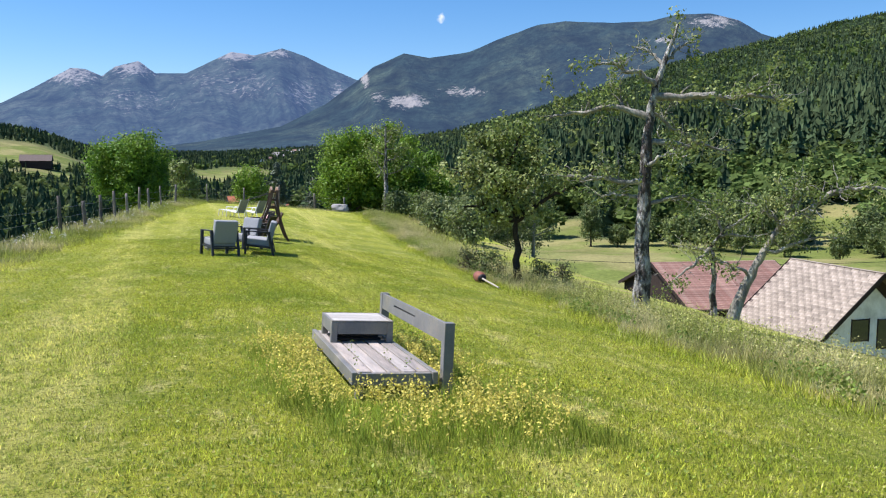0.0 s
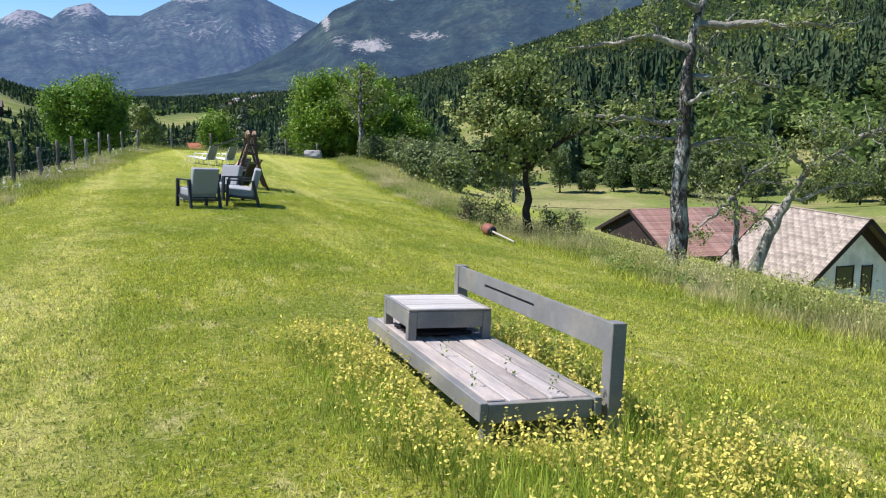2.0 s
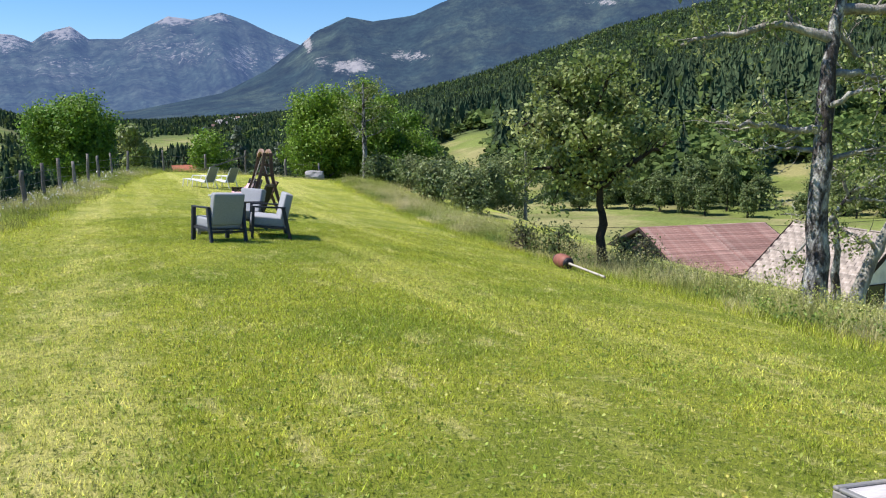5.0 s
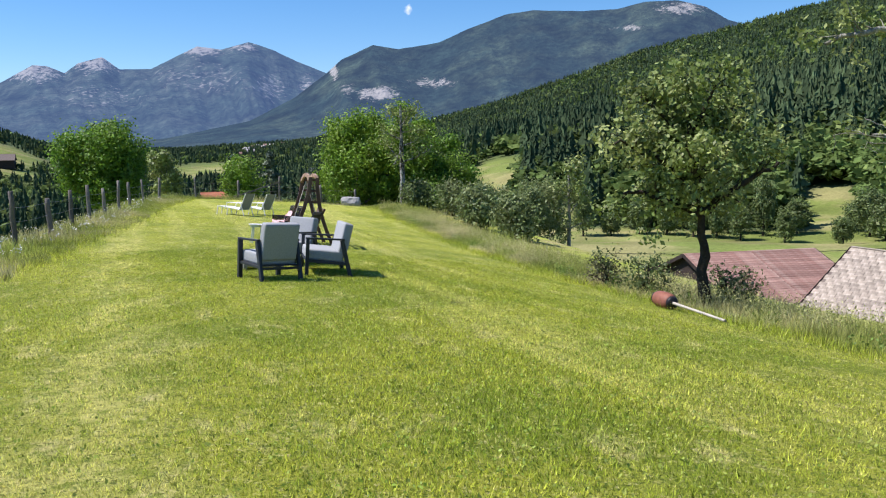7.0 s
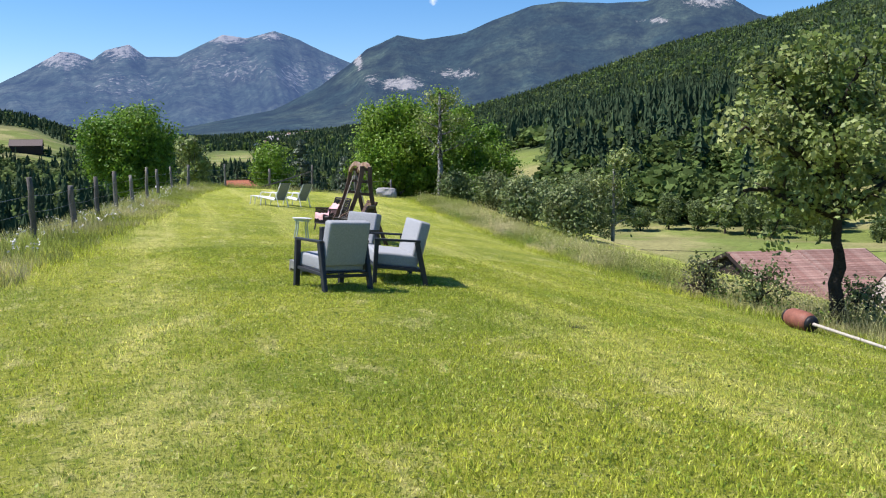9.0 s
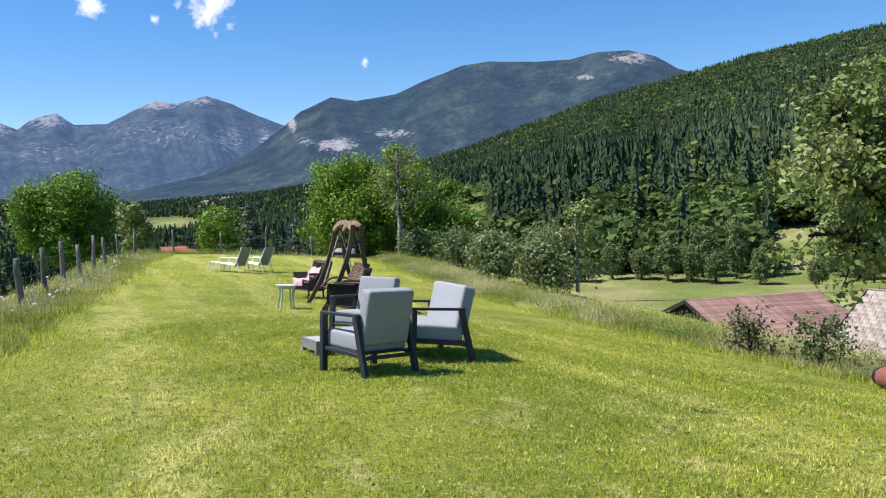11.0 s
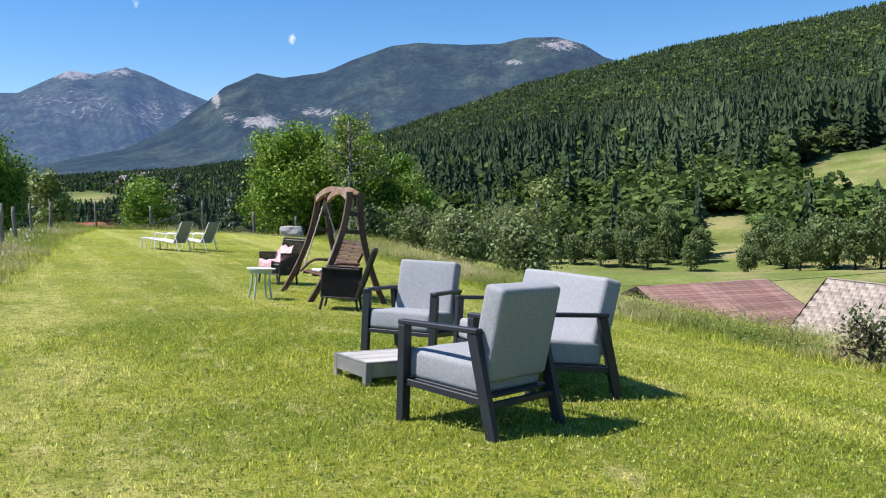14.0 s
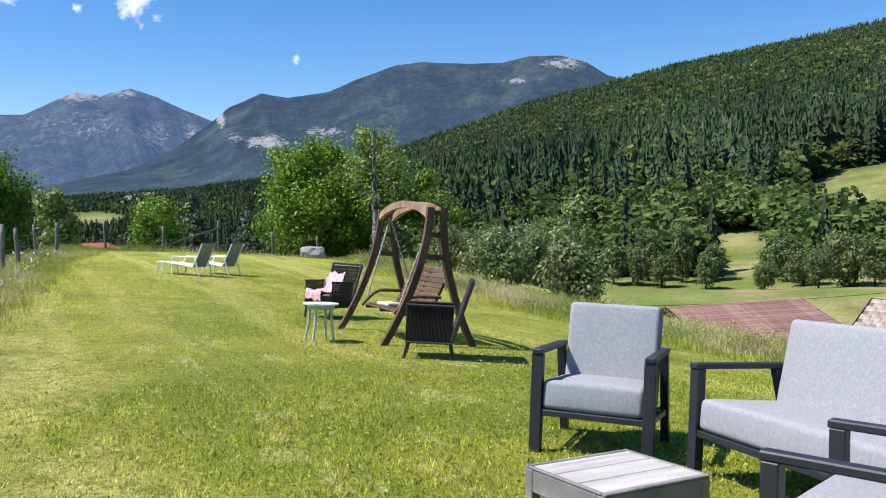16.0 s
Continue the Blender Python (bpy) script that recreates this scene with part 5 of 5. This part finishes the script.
for i, (x, y, h, w) in enumerate([(3.0, 25.4, 0.85, 0.5), (3.9, 26.6, 0.75, 0.55), (1.5, 26.0, 1.0, 0.5), (0.9, 27.4, 0.8, 0.45)]):
    shrub(x, y, h, w, 80 + i, M_LEAF_DARK, "low dark reddish shrub beneath the pear tree", "dark_shrub", 0.065, 8, 6, None, 0.8, 0.12)


def small_spruce(x, y, h, seed, label):
    """A young spruce: tiers of drooping needle sprays round a thin trunk."""
    g = np.random.RandomState(seed)
    z = ground_at(x, y)
    e = thing("young_spruce", Matrix.Translation((x, y, z)), label, "tree")
    np_part("trunk", *tube([(0, 0, -0.2), (0, 0, h * 0.5), (0, 0, h)], [0.12, 0.08, 0.015], 7), M_BARKDARK, e)
    C = []
    for k in range(int(h * 9)):
        f = g.uniform(0.08, 1)
        a = g.uniform(0, 6.28)
        r = 0.36 * h * (1 - f) ** 0.9
        for u in np.linspace(0.25, 1, 7):
            C.append((math.cos(a) * r * u, math.sin(a) * r * u, f * h + 0.10 * r * u - 0.30 * r * u * u))
    np_part("crown", *leaves(np.array(C), 12, 0.11, 0.17, g, 0.6), M_LEAF_SPRUCE, e)


M_LEAF_SPRUCE = leaf_material("young_spruce_needles", (0.085, 0.125, 0.080), (0.12, 0.155, 0.10), 0.2)
small_spruce(-15.1, 75.4, 1.6 - ground_at(-15.1, 75.4), 5, "young dark spruce behind the end of the lawn")
small_spruce(-11.6, 74.5, 0.4 - ground_at(-11.6, 74.5), 6, "small bluish spruce behind the wire fence")
tree("young_tree", -17.0, 73.1, 0.2 - ground_at(-17.0, 73.1), 0.08, "light green young tree behind the fence", seed=91, leaf=M_LEAF_FRESH, limbs=9, low=0.1, spread=0.5, twigs=5, leafs=34, leaf_size=0.17, clump=0.28, shape=(0, 0, 2.6, 1.5, 1.5, 1.7), fill=60)
tree("sumac_tree", -22.3, 71.9, 1.1 - ground_at(-22.3, 71.9), 0.09, "slender yellow-green tree with drooping fronds", seed=92, leaf=M_LEAF_PEAR, limbs=11, low=0.25, spread=0.42, lift=1.4, twigs=4, leafs=26, leaf_size=0.2, clump=0.2)
tree("bare_topped_tree", 7.2, 66.0, 0.6 - ground_at(7.2, 66.0), 0.16, "old fruit tree with a bare grey top", seed=93, bark=M_BARKPALE, limbs=9, low=0.3, spread=0.3, twigs=4, leafs=26, leaf_size=0.2, clump=0.3, bare=0.4)


# orchard trees on the meadow below
def orchard():
    g = np.random.RandomState(33)
    protos = []
    for k, (h, w) in enumerate([(7.5, 3.2), (6.0, 2.8), (8.5, 3.0)]):
        protos.append(tree("orchard_tree", *ORCHARD[k][:2], h * 0.75, 0.2, "dark leafy orchard tree on the sloping meadow", group="orchard trees", seed=40 + k, bark=M_BARKDARK, leaf=M_LEAF_VALLEY, limbs=8, low=0.3, spread=0.4,
                           twigs=5, leafs=28, leaf_size=0.34, clump=0.42, shape=(0, 0, h * 0.52, w * 0.8, w * 0.8, h * 0.42), fill=60))
    for i, (x, y, s) in enumerate(ORCHARD[3:]):
        z = ground_at(x, y)
        copy_thing(protos[i % 3], Matrix.Translation((x, y, z)) @ pose(0, 0, 0, 0, 0, g.uniform(0, 360)) @ Matrix.Diagonal((s * g.uniform(0.75, 1.1), s * g.uniform(0.75, 1.1), s * g.uniform(0.75, 1.3), 1)))


def by_bearing(az, d):
    return (d * math.sin(radians(az)), d * math.cos(radians(az)))


ORCHARD = [(*by_bearing(a, d), s) for a, d, s in [
    (22.6, 200, 1), (25.8, 193, 1), (28.8, 194, 1), (20.0, 203, 1.1), (18.6, 206, 1.2), (17.2, 208, 1.25), (21.4, 210, 1.4), (15.6, 212, 1.3), (27.4, 208, 1.6), (28.2, 202, 1.4), (30.4, 199, 1.7), (31.8, 194, 1.5), (33.2, 196, 1.5),
    (29.8, 212, 1.7), (34.4, 202, 1.6), (36.0, 204, 1.5), (26.6, 216, 1.2), (23.4, 214, 1.3), (13.8, 214, 1.2), (12.0, 212, 1.2), (10.2, 212, 1.2), (19.4, 214, 1.4)]]
orchard()


# ---------------------------------------------------------------- woods
def spruce_shape(tiers, sides, seed):
    """A spruce, one unit high: ragged skirts of branches one over another."""
    g = np.random.RandomState(seed)
    V, F = [], []
    for i in range(tiers):
        f = 0.05 + 0.90 * i / tiers
        a = (np.arange(sides) + g.uniform(-0.3, 0.3, sides) + 0.5 * (i % 2)) * 2 * math.pi / sides
        r = (0.165 * (1 - f) ** 0.75 + 0.006) * np.where(np.arange(sides) % 2, 1.25, 0.5) * g.uniform(0.6, 1.2, sides)
        o = len(V)
        V += [(math.cos(b) * q, math.sin(b) * q, f - 0.35 * q + g.uniform(-0.8, 0.8) / tiers) for b, q in zip(a, r)]
        V.append((0, 0, min(1.03, f + 1.9 / tiers)))
        F += [(o + k, o + (k + 1) % sides, o + sides) for k in range(sides)]
    return np.array(V), np.array(F)


def broad_shape(n, seed):
    """A broad-leaved tree seen from afar: lumps of leaf sprays that face outwards, one unit high."""
    g = np.random.RandomState(seed)
    lumps = g.normal(0, 1, (11, 3))
    lumps /= np.linalg.norm(lumps, axis=1)[:, None]
    lumps = lumps * np.array([0.22, 0.22, 0.30]) * g.uniform(0.55, 1.1, (11, 1)) + np.array([0, 0, 0.52])
    q = g.normal(0, 1, (n, 3))
    q[:, 2] = np.abs(q[:, 2]) - 0.35
    q /= np.linalg.norm(q, axis=1)[:, None]
    c = lumps[np.arange(n) % 11] + q * g.uniform(0.11, 0.17, (n, 1))
    return leaves(c, 1, 0.0, 1.45 / math.sqrt(n), g, 1.0, q, 0.75, 0.5)


def forest(name, label, mat, x, y, z, h, shapes, wide, g):
    pieces = []
    for v, shape in enumerate(shapes):
        i = np.arange(v, len(x), len(shapes))
        w = g.uniform(*wide, (len(i), 1)) * h[i][:, None]
        pieces.append(scatter(*shape, np.stack([x[i], y[i], z[i] - 0.5], 1), g.uniform(0, 6.28, len(i)), np.concatenate([w, w, h[i][:, None]], 1)))
    if len(x):
        tagged(new(name, mesh_np(name, *joined(pieces), mat)), label, "forest", kind="stuff")


def woods():
    g = np.random.RandomState(77)
    n = 36000
    az = g.uniform(-34, 43, n)
    lo, hi, e = 190.0, 1890.0, 1.3
    d = (lo ** e + g.uniform(0, 1, n) * (hi ** e - lo ** e)) ** (1 / e)
    x, y = d * np.sin(np.radians(az)), d * np.cos(np.radians(az))
    keep = meadow_mask(x, y) < -0.03
    x, y, d, az = x[keep], y[keep], d[keep], az[keep]
    n = len(x)
    low = np.interp(d, [200, 300, 335, 400, 620, 1900], [0.03, 0.08, 0.55, 0.80, 0.60, 0.66])
    low = np.where(az < 11, np.interp(d, [200, 320, 450, 520, 900], [0.2, 0.35, 0.45, 0.6, 0.75]), low)
    low = np.where(az < -3, np.where(d < 900, 0.5, 0.8), low)
    patch = wave(x, y, 8, (0.010, 0.022, 0.05), 0.0028)
    con = g.uniform(0, 1, n) < np.clip(low + patch * 1.6, 0.03, 0.94)
    z = land_z(x, y)
    valley = np.where((az < -1) & (d < 1000), 0.62, 1.0)
    hc = g.uniform(12, 22, n) * np.interp(d, [200, 330, 450, 700, 1200, 1900], [0.8, 1.15, 1.05, 0.75, 0.62, 0.55]) * valley
    hb = g.uniform(7, 15, n) * np.interp(d, [200, 330, 450, 700, 1900], [1.0, 1.15, 1.05, 0.75, 0.6]) * valley
    for near, far, tiers, sides, nb in ((0, 370, 17, 8, 190), (370, 900, 9, 6, 50), (900, 3000, 4, 6, 14)):
        band = (d >= near) & (d < far)
        s = band & con
        forest("spruce_forest", "dense dark spruce forest covering the valley side", M_CONIFER, x[s], y[s], z[s], hc[s], [spruce_shape(tiers, sides, k + near) for k in range(4)], (1.0, 1.6), g)
        s = band & ~con
        forest("broadleaf_wood", "green broad-leaved wood on the valley side", M_BROADLEAF, x[s], y[s], z[s], hb[s], [broad_shape(nb, k + near) for k in range(4)], (1.1, 1.7), g)
    # mixed wood on the falling ground beyond the fence, from whose edge a few spruces stand up
    n = 420
    az, d = g.uniform(-36, -8, n), g.uniform(120, 330, n)
    ok = (az < -21) | ((g.uniform(0, 1, n) < 0.22) & (d > 200))
    az, d = az[ok], d[ok]
    x, y = d * np.sin(np.radians(az)), d * np.cos(np.radians(az))
    top = 1.7 + d * np.tan(np.radians(np.where(az < -21, g.uniform(-5.5, -1.3, len(d)), g.uniform(-4.2, -2.4, len(d)))))
    z = land_z(x, y)
    h = np.clip(top - z, 5, 17)
    s = g.uniform(0, 1, len(x)) < 0.45
    forest("spruce_wood", "dark spruces on the falling ground beyond the fence", M_CONIFER, x[s], y[s], z[s], h[s], [spruce_shape(12, 12, k) for k in range(4)], (1.0, 1.4), g)
    forest("slope_wood", "broad-leaved trees among the spruces beyond the fence", M_BROADLEAF, x[~s], y[~s], z[~s], h[~s] * 0.75, [broad_shape(130, k) for k in range(4)], (0.9, 1.4), g)


woods()


# ---------------------------------------------------------------- grass and flowers
def short_blades(x, y, h, w, g, bend=1.0):
    """Short pointed blades, one triangle each."""
    n = len(x)
    z = land_z(x, y)
    a, th = g.uniform(0, 6.28, n), g.uniform(0, 6.28, n)
    dx, dy, b = np.cos(a) * w, np.sin(a) * w, g.uniform(0.2, 1.0, n) * bend * h
    V = np.stack([np.stack([x - dx, y - dy, z - 0.005], 1), np.stack([x + dx, y + dy, z - 0.005], 1), np.stack([x + np.cos(th) * b, y + np.sin(th) * b, z + h], 1)], 1)
    return V.reshape(-1, 3), np.arange(3 * n).reshape(-1, 3)


def blades(x, y, h, w, g, bend=0.35, segs=2):
    """Blades of grass at x, y: tapered strips that bend over."""
    n = len(x)
    z = land_z(x, y)
    a = g.uniform(0, 6.28, n)
    dx, dy = np.cos(a), np.sin(a)
    b = g.uniform(0.2, 1.0, n) * bend * h
    th = g.uniform(0, 6.28, n)
    bx, by = np.cos(th) * b, np.sin(th) * b
    rings = []
    for i in range(segs + 1):
        t = i / segs
        ww = w * (1 - 0.85 * t)
        px, py, pz = x + bx * t * t, y + by * t * t, z - 0.01 + h * t * (1 - 0.15 * t * bend)
        rings.append(np.stack([np.stack([px - dx * ww, py - dy * ww, pz], 1), np.stack([px + dx * ww, py + dy * ww, pz], 1)], 1))
    V = np.concatenate(rings, 1)
    k = 2 * (segs + 1)
    f = np.array([[2 * i, 2 * i + 1, 2 * i + 3, 2 * i + 2] for i in range(segs)])
    F = f[None] + (np.arange(n) * k)[:, None, None]
    return V.reshape(-1, 3), F.reshape(-1, 4)


def bench_patch(x, y):
    """Above zero inside the unmown patch round the bench."""
    dx, dy = x + 0.60, y - 7.0
    c, s = math.cos(radians(16.3)), math.sin(radians(16.3))
    u, v = dx * c + dy * s, -dx * s + dy * c
    near = np.clip(-v / 2.4, 0, 1)
    return 1 - np.maximum(np.abs(u - 0.45 * near) / 1.02, np.abs(v + 0.15) / 2.1) + 0.07 * np.sin(x * 7) * np.sin(y * 6)


def under_bench(x, y):
    dx, dy = x + 0.745, y - 7.36
    c, s = math.cos(radians(16.3)), math.sin(radians(16.3))
    u, v = dx * c + dy * s, -dx * s + dy * c
    return (np.abs(u - 0.015) < 0.40) & (np.abs(v) < 1.30)


def grasses():
    g = np.random.RandomState(91)
    # short mown blades along the walked stretch of lawn
    n = 600000
    t = g.uniform(0, 1, n)
    t = np.where(g.uniform(0, 1, n) < 0.72, t * 0.95, t ** 1.3 * 1.75)
    off = g.normal(0, 2.9, n)
    y = 1.0 + 29 * t + 0.30 * off
    x = 0.8 - 7.6 * t + off
    ok = (x < edge_right(y)) & (x > edge_left(y)) & (bench_patch(x, y) < 0.02) & (y < 56)
    x, y = x[ok], y[ok]
    tuft = wave(x, y, 61, (9.0, 17.0, 33.0), 4.5)
    h = g.uniform(0.013, 0.036, len(x)) * np.clip(1.05 + 0.75 * tuft, 0.45, 2.0)
    V, F = short_blades(x, y, h, g.uniform(0.003, 0.0065, len(x)), g)
    tagged(new("lawn_grass", mesh_np("lawn_grass", V, F, M_BLADE)), "short mown grass blades of the lawn", "grass", kind="stuff")
    # rough fringe where the mower turns
    n = 46000
    y = g.uniform(6, 60, n)
    side = g.uniform(0, 1, n) < 0.5
    x = np.where(side, edge_left(y), edge_right(y)) + g.normal(0, 0.38, n)
    V, F = blades(x, y, g.uniform(0.06, 0.20, n), np.full(n, 0.007), g, 0.7, 1)
    tagged(new("fringe_grass", mesh_np("fringe_grass", V, F, M_BLADE)), "rough half-long grass along the edges of the lawn", "grass", kind="stuff")
    # clover, plantain and dry clippings between the blades
    n = 22000
    t = g.uniform(0, 1, n)
    off = g.normal(0, 2.8, n)
    y, x = 1.0 + 29 * t + 0.30 * off, 0.8 - 7.6 * t + off
    ok = (x < edge_right(y)) & (x > edge_left(y)) & (bench_patch(x, y) < 0.02)
    x, y = x[ok], y[ok]
    C = np.stack([x, y, land_z(x, y) + g.uniform(0.012, 0.045, len(x))], 1)
    V, F = leaves(C, 2, 0.012, 0.020, g, 0.5)
    tagged(new("lawn_weeds", mesh_np("lawn_weeds", V, F, M_WEED)), "small clover and plantain leaves scattered through the lawn", "weeds", kind="stuff")
    # leafy green growth along the bank
    n = 7500
    y = 3 + 50 * g.uniform(0, 1, n) ** 1.3
    x = edge_right(y) + 0.25 * np.sin(y * 2.1) + np.abs(g.normal(0.2, 0.9, n))
    ok = np.sin(x * 1.7 + y * 0.9) + np.sin(y * 1.9 - x) > -0.2
    x, y = x[ok], y[ok]
    C = np.stack([x, y, land_z(x, y) + g.uniform(0.04, 0.26, len(x))], 1)
    V, F = leaves(C, 4, 0.05, 0.045, g, 1.3)
    tagged(new("bank_herbs", mesh_np("bank_herbs", V, F, M_HERB)), "lush green herbs growing through the bank grass", "weeds", kind="stuff")
    # long grass on the right-hand bank
    n = 84000
    y = 2 + 60 * g.uniform(0, 1, n) ** 1.25
    e = edge_right(y)
    x = e + 0.12 * np.sin(y * 3.1) + 0.15 * np.sin(y * 1.3) + np.abs(g.normal(0, 1.5, n)) - 0.1
    h = g.uniform(0.14, 0.46, n) * np.clip(0.5 + (x - e) / 1.2, 0.5, 1.15)
    V, F = blades(x, y, h, 0.004 + 0.00016 * y, g, 0.5, 2)
    tagged(new("long_grass", mesh_np("long_grass", V, F, M_TALL)), "long pale seeding grass along the bank", "grass", kind="stuff")
    n = 9000
    y = 2 + 58 * g.uniform(0, 1, n) ** 1.2
    x = edge_right(y) + 0.1 + np.abs(g.normal(0, 1.2, n))
    z = land_z(x, y)
    C = np.stack([x, y, z + g.uniform(0.32, 0.58, n)], 1)
    V, F = leaves(C, 4, 0.022, 0.026, g, 3.0)
    tagged(new("grass_seed_heads", mesh_np("grass_seed_heads", V, F, M_TALL)), "pale feathery seed heads above the long grass", "grass", kind="stuff")
    # long grass along the fence
    n = 44000
    y = 8 + 54 * g.uniform(0, 1, n) ** 0.9
    e = edge_left(y)
    x = e + 0.15 * np.sin(y * 2.3) - np.abs(g.normal(0, 1.1, n)) + 0.45
    far = g.uniform(0, 1, n) < 0.14
    x, y = np.where(far, g.uniform(-17.5, -5.5, n), x), np.where(far, 60.4 + np.abs(g.normal(0, 1.0, n)), y)
    h = g.uniform(0.12, 0.42, n) * np.clip(0.5 + (e - x) / 1.2, 0.5, 1.1)
    V, F = blades(x, y, h, np.full(n, 0.009), g, 0.5, 1)
    tagged(new("fence_grass", mesh_np("fence_grass", V, F, M_TALL)), "long dry grass beneath the wire fence", "grass", kind="stuff")
    n = 260
    y = 14 + 40 * g.uniform(0, 1, n)
    x = edge_left(y) - np.abs(g.normal(0.2, 0.9, n))
    C = np.stack([x, y, land_z(x, y) + g.uniform(0.2, 0.45, n)], 1)
    V, F = leaves(C, 4, 0.02, 0.04, g)
    tagged(new("meadow_flowers", mesh_np("meadow_flowers", V, F, M_WHITE_FLOWER)), "scattered white wild flowers by the fence", "flowers", kind="stuff")
    # unmown patch round the bench
    n = 60000
    x, y = g.uniform(-2.6, 1.8, n), g.uniform(4.2, 9.8, n)
    q = bench_patch(x, y)
    ok = (q > 0) & ~under_bench(x, y)
    x, y, q = x[ok], y[ok], q[ok]
    h = g.uniform(0.05, 0.19, len(x)) * np.clip(0.30 + q * 3, 0.30, 1.0)
    V, F = blades(x, y, h, np.full(len(x), 0.0035), g, 0.5, 2)
    tagged(new("patch_grass", mesh_np("patch_grass", V, F, M_TALL_GREEN)), "unmown green grass growing round the bench", "grass", kind="stuff")
    n = 9000
    x, y = g.uniform(-2.6, 1.8, n), g.uniform(4.2, 9.8, n)
    q = bench_patch(x, y)
    clumps = np.sin(x * 3.3 + 1) * np.sin(y * 2.7) + 0.5 * np.sin(x * 8 + y * 5)
    ok = (q > 0.03) & ~under_bench(x, y) & (clumps > -0.55) & (y > 4.6) & (g.uniform(0.05, 0.65, n) < q + 0.16)
    x, y = x[ok], y[ok]
    C = np.stack([x, y, land_z(x, y) + g.uniform(0.10, 0.24, len(x))], 1)
    V, F = leaves(C, 11, 0.012, 0.019, g, 3.0)
    tagged(new("yellow_flowers", mesh_np("yellow_flowers", V, F, M_YELLOW)), "yellow rattle flowers crowding round the bench", "flowers", kind="stuff")


grasses()
